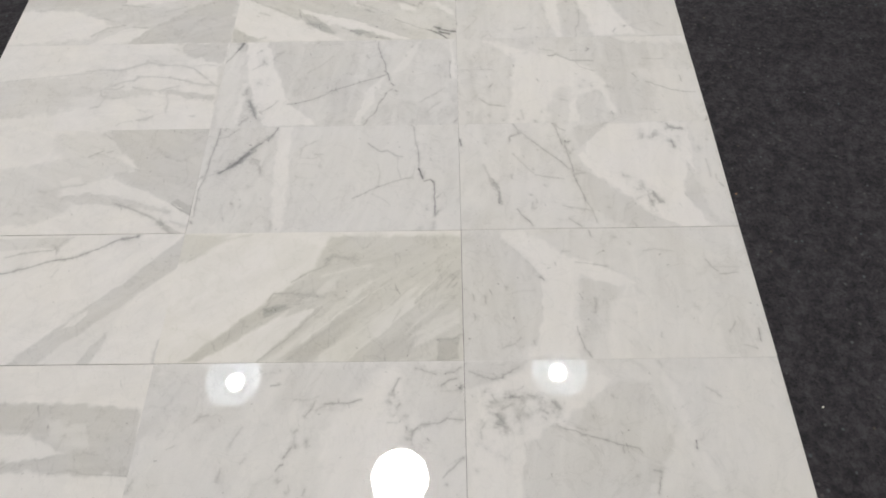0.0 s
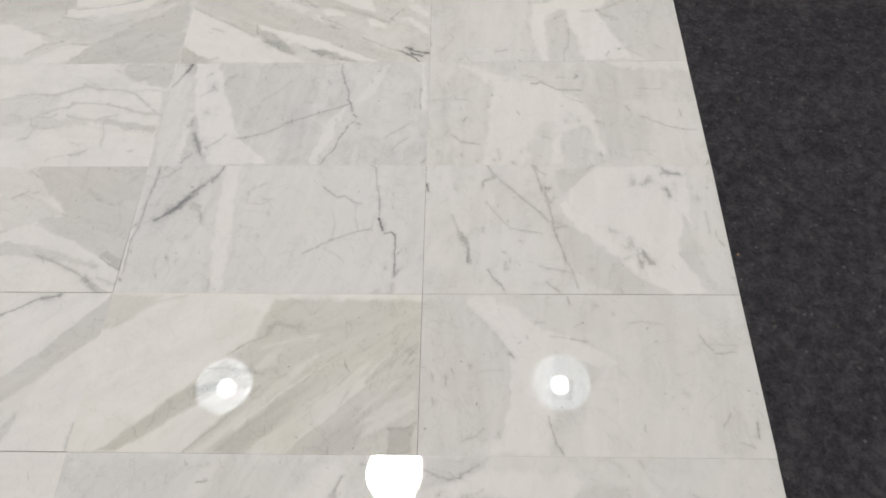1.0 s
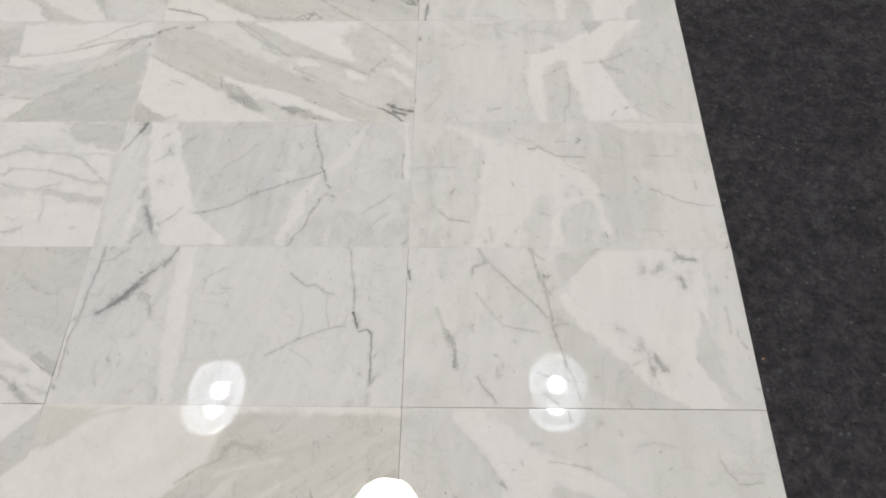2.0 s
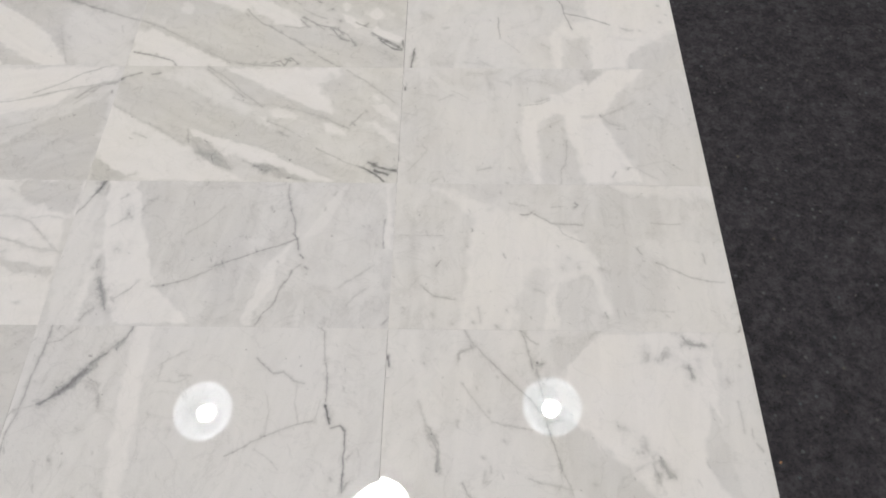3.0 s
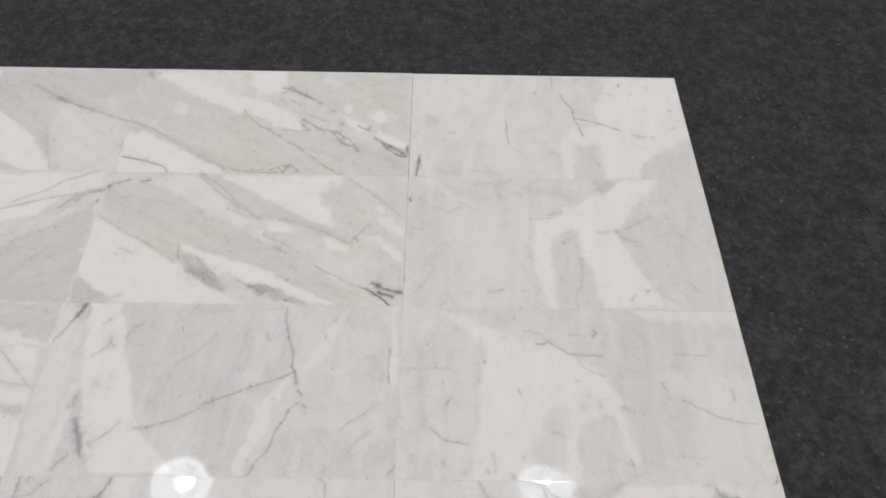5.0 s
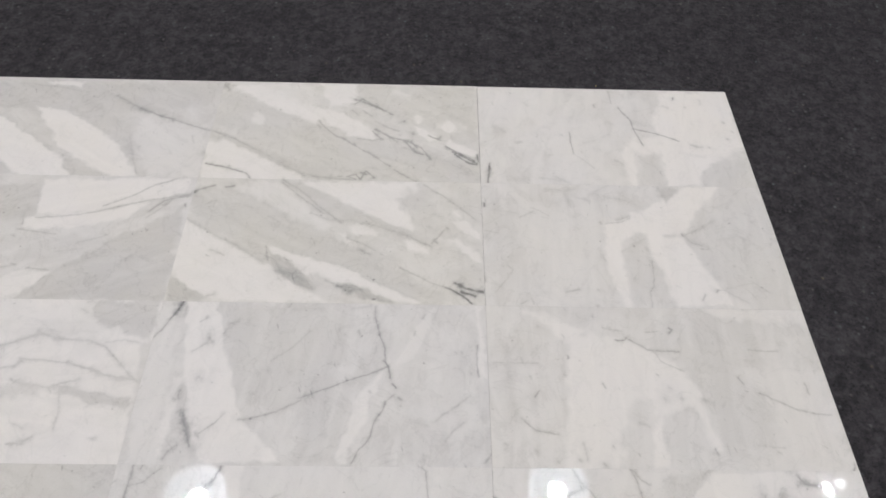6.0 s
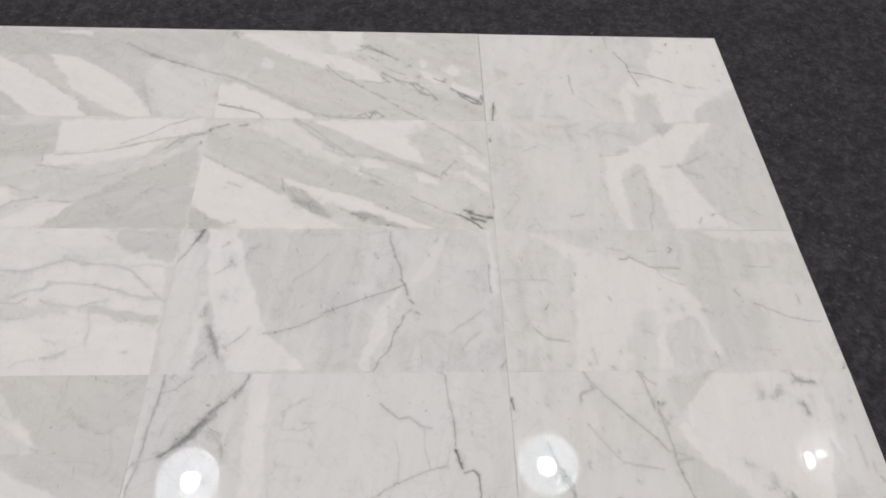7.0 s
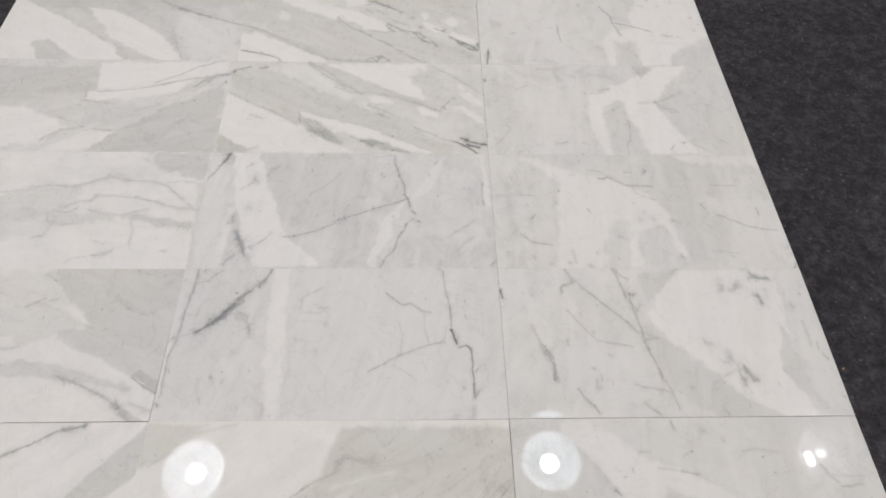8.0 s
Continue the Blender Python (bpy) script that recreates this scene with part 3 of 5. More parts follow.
stone.vein(0.48, 9, (262, 51), (276, 33))
stone.vein(0.50, 9, (214, 101), (229, 82))
stone.vein(0.46, 5, (173, 128), (183, 94))
stone.vein(0.32, 9, (324, 40), (332, 38))
stone.vein(0.38, 8, (339, 32), (350, 28))
stone.vein(0.40, 8, (353, 40), (373, 32))
stone.vein(0.50, 5, (298, 52), (315, 46))
stone.vein(0.60, 6, (251, 215), (294, 197), (339, 198), (362, 188))
stone.vein(0.56, 7, (362, 192), (408, 179), (443, 166))
stone.vein(0.52, 7, (443, 166), (478, 149), (504, 135))
stone.vein(0.54, 5, (183, 296), (226, 257), (279, 215))
stone.vein(0.55, 6, (334, 154), (394, 122))
stone.vein(0.50, 8, (361, 122), (384, 113))
stone.vein(0.52, 4, (442, 84), (510, 48), (542, 39))
stone.vein(0.48, 4, (506, 143), (531, 177))
stone.vein(0.42, 7, (514, 146), (516, 144))
stone.vein(0.46, 6, (536, 181), (538, 179))
stone.vein(0.53, 4, (487, 297), (536, 261), (596, 205))
stone.vein(0.10, 6, (552, 48), (574, 37), (605, 29))
stone.vein(0.12, 7, (564, 30), (590, 21))
stone.vein(0.12, 4.5, (542, 36), (570, 19), (584, 5))
stone.vein(0.16, 8, (563, 43), (565, 41))
stone.vein(0.22, 4, (534, 39), (553, 30))
stone.vein(0.34, 6, (-4, 259), (9, 273), (40, 284))
stone.vein(0.36, 5, (64, 281), (81, 285))
stone.vein(0.60, 7, (64, 118), (94, 106))
stone.vein(.97, 8, (552, 223), (562, 214))
stone.vein(0.62, 6, (78, 11), (92, 16))
stone.vein(0.52, 5, (182, 303), (225, 275), (259, 241), (318, 191))
lay_tile(1, 1, stone)

stone = Marble("marble_b3", 0.76, 85, 0.3)
stone.patch(0.73, 21.0, (2, 105), (7, -4), (95, -3), (89, 132))
stone.patch(0.82, 30.0, (99, 186), (110, 3), (235, 10), (224, 229))
stone.patch(1.00, 6.0, (279, 202), (344, 168), (420, 176), (491, 298), (431, 290), (321, 227))
stone.patch(1.00, 6.0, (408, 238), (465, 239), (521, 304), (425, 301))
stone.patch(1.00, 6.0, (339, 175), (343, 109), (364, 5), (483, 7), (413, 169))
stone.patch(0.97, 6.0, (249, 160), (270, 154), (339, 182), (338, 223), (257, 199))
stone.patch(0.97, 6.0, (247, 83), (270, -1), (286, -1), (282, 161), (249, 167))
stone.patch(0.72, 9.0, (283, 71), (286, -1), (368, 0), (359, 59), (332, 161), (287, 148))
stone.patch(0.72, 7.5, (422, 176), (436, 110), (460, 60), (513, 1), (607, 2), (609, 304), (533, 303), (465, 239))
stone.patch(0.60, 6.0, (380, 301), (399, 260), (432, 293), (439, 302))
stone.vein(0.58, 3, (416, 173), (446, 187), (483, 210))
stone.vein(0.48, 3, (445, 139), (461, 138))
stone.vein(0.58, 3, (257, 199), (291, 205), (312, 216))
stone.vein(0.58, 3, (332, 161), (303, 148))
stone.vein(0.53, 2.5, (340, 109), (332, 47), (323, 35), (320, 2))
stone.vein(0.38, 4, (455, 37), (458, 41))
stone.vein(0.61, 2.5, (455, 42), (473, 42), (510, 13))
stone.vein(0.63, 2.5, (474, 46), (534, 59), (562, 37))
stone.vein(0.53, 5, (430, 30), (421, 18))
stone.vein(0.53, 4, (69, 5), (79, 11))
stone.vein(0.61, 2.5, (46, 93), (57, 81), (21, 31))
stone.vein(0.61, 2, (105, 239), (139, 221))
stone.vein(0.61, 2, (134, 286), (180, 283))
stone.vein(0.65, 2.5, (-4, 240), (36, 255), (43, 273))
stone.vein(0.18, 5, (6, 249), (6, 243))
stone.vein(0.58, 5, (297, 67), (297, 65))
stone.vein(0.38, 3, (-1, 68), (1, 55))
stone.vein(0.53, 3, (502, 100), (504, 98))
stone.vein(0.53, 5, (158, 33), (184, 39))
stone.vein(0.55, 5, (221, 40), (223, 38))
stone.vein(0.55, 5, (214, 4), (216, 2))
stone.vein(0.63, 7, (180, 286), (204, 294))
stone.vein(0.63, 6, (238, 280), (275, 303))
stone.vein(0.58, 3, (77, 213), (110, 228))
stone.vein(0.53, 4, (241, 121), (246, 108))
stone.vein(0.58, 6, (533, 171), (543, 164))
stone.vein(0.58, 5, (569, 212), (571, 210))
stone.vein(0.63, 5, (523, 247), (539, 269))
stone.vein(0.58, 5, (311, 109), (313, 107))
stone.vein(0.61, 3, (5, 178), (33, 171))
stone.vein(0.53, 4, (244, -2), (246, -4))
stone.vein(0.61, 8, (142, 291), (180, 288))
stone.vein(0.65, 10, (180, 281), (187, 243))
stone.vein(0.65, 11, (268, 270), (318, 262))
stone.vein(0.65, 10, (250, 278), (252, 276))
stone.vein(0.53, 7, (247, 202), (249, 200))
stone.vein(0.61, 7, (284, 210), (311, 221))
stone.vein(0.65, 7, (204, 269), (228, 261))
stone.vein(0.55, 6, (415, 176), (429, 155), (458, 144))
stone.vein(0.59, 6, (435, 179), (487, 210))
stone.vein(0.65, 6, (496, 247), (540, 265))
stone.vein(0.63, 8, (239, 132), (240, 114))
stone.vein(0.65, 7, (22, 232), (72, 224))
stone.vein(0.63, 7, (282, 130), (323, 154))
lay_tile(1, 2, stone)

stone = Marble("marble_c1", 0.91, -6, 0.5)
stone.patch(.62, 7, (478, 303), (493, 263), (510, 252), (571, 231), (608, 222), (607, 304))
stone.patch(.8, 10, (403, 235), (429, 221), (506, 222), (512, 245), (464, 259), (408, 255))
stone.patch(.71, 9, (-53, 159), (-9, 43), (132, 45), (240, 65), (317, 151), (340, 204))
stone.patch(.77, 10, (198, 195), (219, 140), (303, 140), (323, 143), (357, 169), (357, 204), (293, 203))
stone.patch(.71, 9, (305, 135), (325, 106), (396, 109), (475, 129), (410, 135), (324, 139))
stone.patch(.8, 10, (228, 117), (244, 73), (313, 79), (329, 92), (311, 117))
stone.patch(.66, 3, (474, 131), (483, 118), (534, 103), (599, 95), (601, 114), (551, 122))
stone.patch(.7, 5, (595, 211), (614, 2), (644, 2), (638, 170), (617, 225))
stone.vein(0.69, 5.0, (-25, 162), (159, 187), (260, 199))
stone.vein(0.60, 6.2, (249, 205), (302, 208), (340, 207))
stone.vein(0.58, 10.0, (340, 207), (374, 221), (402, 232))
stone.vein(0.64, 12.5, (401, 241), (405, 235))
stone.vein(0.64, 10.0, (403, 235), (433, 227), (450, 224))
stone.vein(0.62, 6.2, (434, 224), (495, 220), (531, 208), (586, 157), (606, 141))
stone.vein(0.64, 7.5, (331, 149), (349, 162), (379, 169))
stone.vein(0.60, 8.8, (381, 167), (392, 179))
stone.vein(0.62, 5.6, (390, 185), (440, 180), (473, 178))
stone.vein(0.56, 6.2, (473, 178), (497, 170), (519, 166))
stone.vein(0.64, 5.6, (519, 166), (546, 154), (599, 146))
stone.vein(0.58, 6.2, (313, 141), (346, 138), (359, 145))
stone.vein(0.60, 7.5, (384, 144), (393, 139))
stone.vein(0.64, 6.2, (393, 139), (454, 130), (503, 146))
stone.vein(0.62, 8.8, (304, 136), (309, 117), (324, 108))
stone.vein(0.64, 7.5, (324, 108), (366, 108))
stone.vein(0.56, 6.2, (420, 31), (445, 31))
stone.vein(0.58, 8.8, (444, 34), (457, 43))
stone.vein(0.72, 5.0, (375, 14), (382, 23), (410, 29))
stone.vein(0.68, 7.5, (420, 65), (437, 58))
stone.vein(0.66, 11.2, (466, 285), (474, 279))
stone.vein(0.64, 7.5, (471, 300), (478, 303))
stone.vein(0.67, 5.0, (529, 218), (561, 222), (597, 214))
stone.vein(0.69, 7.5, (477, 120), (485, 92), (489, 55))
stone.vein(0.69, 6.2, (549, 41), (564, 43))
stone.vein(0.64, 7.5, (320, 104), (313, 79), (295, 73))
stone.vein(0.67, 7.5, (338, 196), (337, 182))
stone.vein(0.64, 6.2, (543, 280), (550, 274))
stone.vein(0.64, 11.2, (487, 124), (543, 112))
stone.vein(0.61, 15.0, (543, 111), (598, 102))
lay_tile(2, 0, stone)

stone = Marble("marble_c2", 0.73, 80, 0.85)
stone.patch(.67, 16, (111, 295), (158, 130), (243, 88), (338, 110), (347, 236), (239, 303))
stone.patch(.82, 7, (-10, 293), (13, 3), (66, 4), (35, 294))
stone.patch(.96, 4, (48, 304), (69, 174), (98, 76), (176, 76), (177, 92), (102, 305))
stone.patch(.96, 4, (111, 45), (128, 5), (261, 6), (199, 66), (181, 77))
stone.patch(.92, 5, (50, 86), (58, 14), (67, 14), (71, 151), (56, 151))
stone.patch(.92, 4, (98, 76), (118, 40), (192, 71), (177, 92))
stone.patch(.92, 4, (590, 306), (596, 157), (606, 158), (601, 307))
stone.patch(.67, 4, (595, 71), (611, 71), (614, 158), (602, 157))
stone.patch(.92, 5, (354, 7), (366, 7), (424, 172), (389, 133), (368, 79))
stone.patch(.86, 4, (439, 178), (449, 178), (486, 214), (515, 299), (508, 306))
stone.vein(0.15, 9, (40, 307), (34, 290), (29, 279))
stone.vein(0.22, 5, (29, 279), (22, 266))
stone.vein(0.44, 5, (21, 263), (12, 244), (-1, 226))
stone.vein(0.52, 5, (46, 294), (47, 279))
stone.vein(0.47, 5, (90, 272), (81, 263))
stone.vein(0.56, 8, (150, 264), (136, 258), (127, 239))
stone.vein(0.54, 13, (101, 231), (108, 221))
stone.vein(0.66, 14, (96, 152), (105, 150))
stone.vein(0.63, 5, (103, 221), (77, 203))
stone.vein(0.44, 14, (72, 129), (72, 113))
stone.vein(0.53, 7, (65, 113), (67, 111))
stone.vein(0.50, 12, (83, 91), (85, 89))
stone.vein(0.26, 13, (90, 75), (98, 59))
stone.vein(0.40, 9, (100, 57), (104, 47))
stone.vein(0.53, 11, (111, 29), (113, 27))
stone.vein(0.47, 8, (89, 32), (75, 19), (69, 9))
stone.vein(0.62, 10, (77, 39), (79, 37))
stone.vein(0.56, 7, (113, 55), (121, 47))
stone.vein(0.53, 5, (119, 53), (143, 71), (154, 85))
stone.vein(0.50, 5, (181, 77), (200, 79))
stone.vein(0.44, 4.5, (200, 79), (242, 91), (283, 112))
stone.vein(0.43, 4, (277, 115), (333, 138), (371, 153), (429, 176))
stone.vein(0.56, 4, (272, 115), (295, 126))
stone.vein(0.42, 4, (401, 298), (402, 273), (411, 243))
stone.vein(0.36, 4.5, (411, 243), (422, 213), (425, 190))
stone.vein(0.30, 5, (424, 187), (432, 176), (436, 156))
stone.vein(0.30, 5, (440, 144), (447, 137))
stone.vein(0.36, 5, (451, 119), (453, 117))
stone.vein(0.52, 4, (444, 125), (429, 111))
stone.vein(0.40, 4.5, (428, 109), (425, 95), (413, 77))
stone.vein(0.43, 4, (411, 74), (405, 48), (383, 18))
stone.vein(0.40, 5, (385, 18), (377, 6))
stone.vein(0.52, 5, (494, 284), (492, 277))
stone.vein(0.52, 4, (477, 249), (476, 240))
stone.vein(0.44, 3.5, (591, 221), (591, 191), (593, 160))
stone.vein(0.53, 4, (551, 208), (553, 206))
stone.vein(0.53, 4, (561, 209), (563, 207))
stone.vein(0.59, 5, (576, 124), (548, 102), (529, 91), (516, 78))
stone.vein(0.56, 6, (565, 76), (551, 65), (534, 44))
stone.vein(0.62, 8, (502, 70), (486, 75))
stone.vein(0.52, 7, (610, 20), (599, 8))
stone.vein(0.60, 9, (601, 45), (592, 35))
stone.vein(0.54, 9, (496, 14), (498, 12))
stone.vein(0.62, 12, (473, 24), (475, 22))
stone.vein(0.62, 6, (578, 166), (580, 164))
stone.vein(0.62, 7, (334, 248), (346, 212), (344, 189))
stone.vein(0.52, 6, (373, 248), (376, 239))
stone.vein(0.63, 7, (323, 110), (332, 89))
stone.vein(0.60, 6, (400, 130), (402, 128))
stone.vein(0.54, 4, (221, 185), (248, 205), (265, 223), (284, 247))
stone.vein(0.62, 8, (246, 290), (300, 294))
stone.vein(0.62, 6, (359, 295), (390, 300))
stone.vein(0.53, 4, (240, 296), (243, 306))
stone.vein(0.57, 7, (218, 167), (220, 165))
stone.vein(0.62, 6, (214, 147), (212, 136))
stone.vein(0.62, 12, (309, 7), (322, 12))
stone.vein(0.36, 5, (87, 87), (109, 31))
lay_tile(2, 1, stone)

stone = Marble("marble_c3", 0.75, 85, 0.25)
stone.patch(0.85, 25.0, (452, 185), (468, 4), (602, 5), (619, 186))
stone.patch(0.70, 17.5, (384, 184), (403, 48), (472, 31), (511, 86), (460, 174))
stone.patch(0.92, 7.5, (80, 290), (150, 224), (181, 252), (110, 290))
stone.patch(0.94, 7.5, (124, 1), (213, 2), (372, 128), (358, 173), (299, 215), (256, 241), (161, 246), (148, 213))
stone.patch(0.76, 8.8, (217, 2), (275, 2), (287, 84), (286, 122), (252, 122), (225, 55))
stone.patch(0.74, 7.5, (289, 2), (356, 3), (353, 89), (326, 99), (301, 84))
stone.patch(0.95, 5.0, (269, 2), (293, 2), (296, 84), (281, 65))
stone.patch(0.95, 6.2, (358, 133), (377, 30), (391, 30), (372, 133))
stone.patch(0.69, 10.0, (374, 184), (431, 174), (501, 185), (512, 300), (376, 302))
stone.patch(0.88, 7.5, (420, 305), (438, 288), (609, 273), (612, 307))
stone.vein(0.46, 3.5, (265, 236), (294, 217), (308, 215), (353, 213))
stone.vein(0.59, 3, (217, 261), (252, 253))
stone.vein(0.39, 4, (238, 236), (255, 236), (260, 240))
stone.vein(0.59, 3, (308, 215), (316, 194), (353, 175))
stone.vein(0.37, 5, (343, 261), (349, 257), (342, 251))
stone.vein(0.54, 3, (297, 253), (320, 255))
stone.vein(0.52, 3, (483, 219), (537, 217))
stone.vein(0.44, 4, (449, 164), (457, 152))
stone.vein(0.52, 3.5, (482, 134), (504, 123), (534, 107), (569, 98), (597, 96))
stone.vein(0.56, 3, (13, 188), (91, 186))
stone.vein(0.46, 3.5, (53, 84), (78, 63), (90, 59), (115, 57))
stone.vein(0.42, 3.5, (88, 135), (80, 123))
stone.vein(0.66, 18, (33, 212), (42, 82))
stone.vein(0.44, 4, (146, 202), (147, 197))
stone.vein(0.59, 2.5, (400, 43), (401, 25))
stone.vein(0.62, 3, (452, 41), (497, 38))
stone.vein(0.56, 4, (568, 155), (568, 135))
stone.vein(0.34, 5, (605, 9), (602, 0))
stone.vein(0.66, 9, (156, 41), (160, 14))
stone.vein(0.59, 6, (257, 79), (272, 72))
stone.vein(0.54, 6, (24, 40), (26, 38))
stone.vein(0.56, 7, (95, 262), (97, 260))
stone.vein(0.50, 5, (202, 286), (204, 284))
stone.vein(0.54, 7, (186, 8), (188, 6))
stone.vein(0.56, 8, (146, 14), (148, 12))
stone.vein(0.46, 4, (378, 34), (381, 25))
stone.vein(0.50, 4, (202, 149), (206, 141))
stone.vein(0.64, 10, (321, 142), (323, 140))
stone.vein(0.64, 10, (309, 123), (311, 121))
stone.vein(0.64, 8, (338, 123), (340, 121))
stone.vein(0.54, 5, (137, 166), (139, 164))
stone.vein(0.56, 6, (74, 27), (76, 25))
stone.vein(0.54, 7, (110, 10), (112, 8))
stone.vein(0.56, 5, (206, 37), (208, 35))
stone.vein(0.54, 4, (304, 168), (306, 166))
stone.vein(0.59, 8, (376, 123), (393, 114))
lay_tile(2, 2, stone)

stone = Marble("marble_d1", 0.92, -24, 0.4)
stone.patch(.78, 7.7, (233, 252), (288, 207), (367, 214), (431, 231), (370, 306), (234, 296))
stone.patch(.63, 5.0, (355, 310), (390, 258), (571, 80), (614, 56), (635, 307))
stone.patch(.75, 6.1, (-235, 108), (90, 84), (238, 109), (470, 179), (375, 235))
stone.patch(.76, 6.6, (-239, 116), (-190, 15), (265, 26), (306, 56), (297, 132), (225, 150))
stone.patch(.71, 7.2, (214, 101), (254, 58), (325, 57), (337, 84), (282, 116))
stone.patch(.67, 5.0, (405, 172), (412, 143), (574, 77), (599, 103), (546, 136), (470, 179))
stone.patch(.9, 3.9, (285, 149), (297, 132), (347, 140), (328, 161))
stone.patch(.92, 3.9, (329, 112), (595, 26), (605, 41), (558, 80), (498, 116), (411, 150), (348, 138))
stone.patch(.71, 3.9, (305, 105), (337, 84), (562, 60), (435, 104), (355, 114))
stone.patch(.63, 3.0, (542, 34), (576, -5), (610, -6), (571, 19))
stone.patch(.5, 3.0, (564, 83), (610, 50), (614, 72), (575, 93))
stone.vein(0.65, 10.0, (451, 95), (502, 72), (563, 55))
stone.vein(0.53, 8.8, (427, 85), (463, 72), (513, 50), (550, 27))
stone.vein(0.49, 12.5, (543, 31), (566, 11), (582, -4))
stone.vein(0.43, 5.0, (563, 80), (587, 64), (609, 52))
stone.vein(0.53, 5.0, (335, 222), (355, 232), (363, 239))
stone.vein(0.59, 5.0, (375, 235), (388, 238))
stone.vein(0.49, 5.0, (519, 220), (532, 213))
stone.vein(0.49, 5.0, (547, 206), (560, 203))
stone.vein(0.61, 7.5, (353, 294), (378, 276))
stone.vein(0.59, 11.2, (247, 122), (259, 118))
stone.vein(0.63, 7.5, (209, 59), (229, 57))
stone.vein(0.65, 7.5, (284, 129), (335, 136), (349, 141))
stone.vein(0.63, 6.2, (456, 182), (478, 175))
stone.vein(0.65, 7.5, (448, 274), (519, 264))
stone.vein(0.63, 10.0, (568, 34), (609, 18))
lay_tile(3, 0, stone)

stone = Marble("marble_d2", 0.77, 75, 0.9)
stone.patch(.73, 14, (4, -6), (170, 183), (168, 313), (20, 313))
stone.patch(.79, 25, (217, 302), (269, 7), (519, 8), (497, 302))
stone.patch(.95, 5, (174, 222), (177, 122), (191, 1), (212, 1), (202, 309), (175, 309))
stone.patch(.86, 6, (-12, 68), (6, 50), (11, 97), (5, 160), (-10, 121))
stone.patch(.4, 3, (67, 181), (91, 197), (108, 218), (105, 228))
stone.vein(0.42, 5, (26, 313), (27, 285), (25, 258), (18, 215), (18, 183), (15, 152))
stone.vein(0.52, 4, (27, 272), (47, 277), (71, 299))
stone.vein(0.45, 5, (44, 313), (39, 299))
stone.vein(0.46, 4, (15, 152), (6, 121), (7, 85), (9, 50), (6, 45))
stone.vein(0.48, 4, (8, 158), (-4, 139), (-5, 121))
stone.vein(0.38, 5, (3, 33), (8, 28))
stone.vein(0.56, 4, (34, 164), (8, 155))
stone.vein(0.30, 10, (134, 255), (110, 236))
stone.vein(0.22, 12, (108, 226), (87, 201), (72, 187))
stone.vein(0.27, 9, (72, 187), (53, 172), (47, 168))
stone.vein(0.45, 7, (158, 281), (137, 260))
stone.vein(0.50, 5, (110, 208), (127, 201), (139, 184), (143, 163))
stone.vein(0.38, 4, (171, 309), (162, 285), (148, 264))
stone.vein(0.56, 4, (106, 209), (116, 200), (128, 196), (139, 183), (144, 161))
stone.vein(0.60, 5, (126, 274), (128, 272))
stone.vein(0.57, 7, (117, 129), (119, 127))
stone.vein(0.56, 6, (88, 80), (90, 78))
stone.vein(0.62, 6, (107, 68), (111, 76))
stone.vein(0.56, 6, (227, 155), (229, 153))
stone.vein(0.62, 8, (267, 130), (269, 128))
stone.vein(0.57, 6, (27, 205), (29, 203))
stone.vein(0.62, 4, (229, 235), (250, 248), (270, 261))
stone.vein(0.62, 4, (233, 209), (262, 206), (278, 211))
stone.vein(0.62, 4, (235, 232), (232, 215))
stone.vein(0.56, 4, (286, 217), (266, 217))
stone.vein(0.62, 10, (186, 29), (185, 6))
stone.vein(0.46, 4, (393, 248), (411, 232), (424, 222), (441, 225), (459, 212), (476, 207))
stone.vein(0.62, 3, (465, 207), (466, 171), (474, 141))
stone.vein(0.62, 3, (417, 184), (425, 159), (421, 122))
stone.vein(0.48, 4, (365, 89), (393, 104), (423, 122), (465, 138), (500, 144))
stone.vein(0.62, 3, (506, 178), (500, 144))
stone.vein(0.63, 3, (409, 101), (438, 81), (450, 70))
stone.vein(0.48, 4, (491, 306), (501, 299), (507, 248))
stone.vein(0.42, 4, (509, 242), (515, 209), (515, 178))
stone.vein(0.10, 5, (514, 172), (525, 142))
stone.vein(0.27, 4, (528, 135), (542, 139), (551, 129), (552, 99), (552, 64))
stone.vein(0.26, 4, (552, 64), (553, 38))
stone.vein(0.46, 3.5, (555, 42), (560, 51))
stone.vein(0.52, 4, (556, 88), (566, 97))
stone.vein(0.52, 5, (534, 58), (536, 56))
stone.vein(0.63, 9, (551, 20), (548, 3))
stone.vein(0.63, 8, (519, 3), (504, -3))
stone.vein(0.50, 3, (114, 213), (135, 201), (143, 168))
lay_tile(3, 1, stone)

stone = Marble("marble_d3", 0.78, 80, 0.4)
stone.patch(.84, 16, (141, 145), (146, 5), (265, 45), (261, 130))
stone.patch(1, 4, (279, 204), (295, 174), (331, 115), (405, 44), (475, 6), (537, 3), (551, 288), (536, 299), (441, 300), (369, 285), (342, 266))
stone.patch(1, 5, (480, 3), (552, 5), (523, 50), (500, 85))
stone.patch(.7, 5, (506, 85), (529, 50), (567, 9), (532, 202))
stone.patch(.84, 8, (548, 186), (567, 9), (597, 16), (599, 299), (562, 299))
stone.patch(.69, 6, (266, 189), (272, 115), (300, 45), (365, 1), (469, 3))
stone.patch(.7, 6, (275, 296), (279, 267), (288, 227), (335, 263), (352, 301))
stone.patch(.86, 8, (31, 302), (44, 222), (90, 74), (80, 160), (51, 301))
stone.patch(.86, 6, (113, 46), (124, 46), (144, 236), (120, 268))
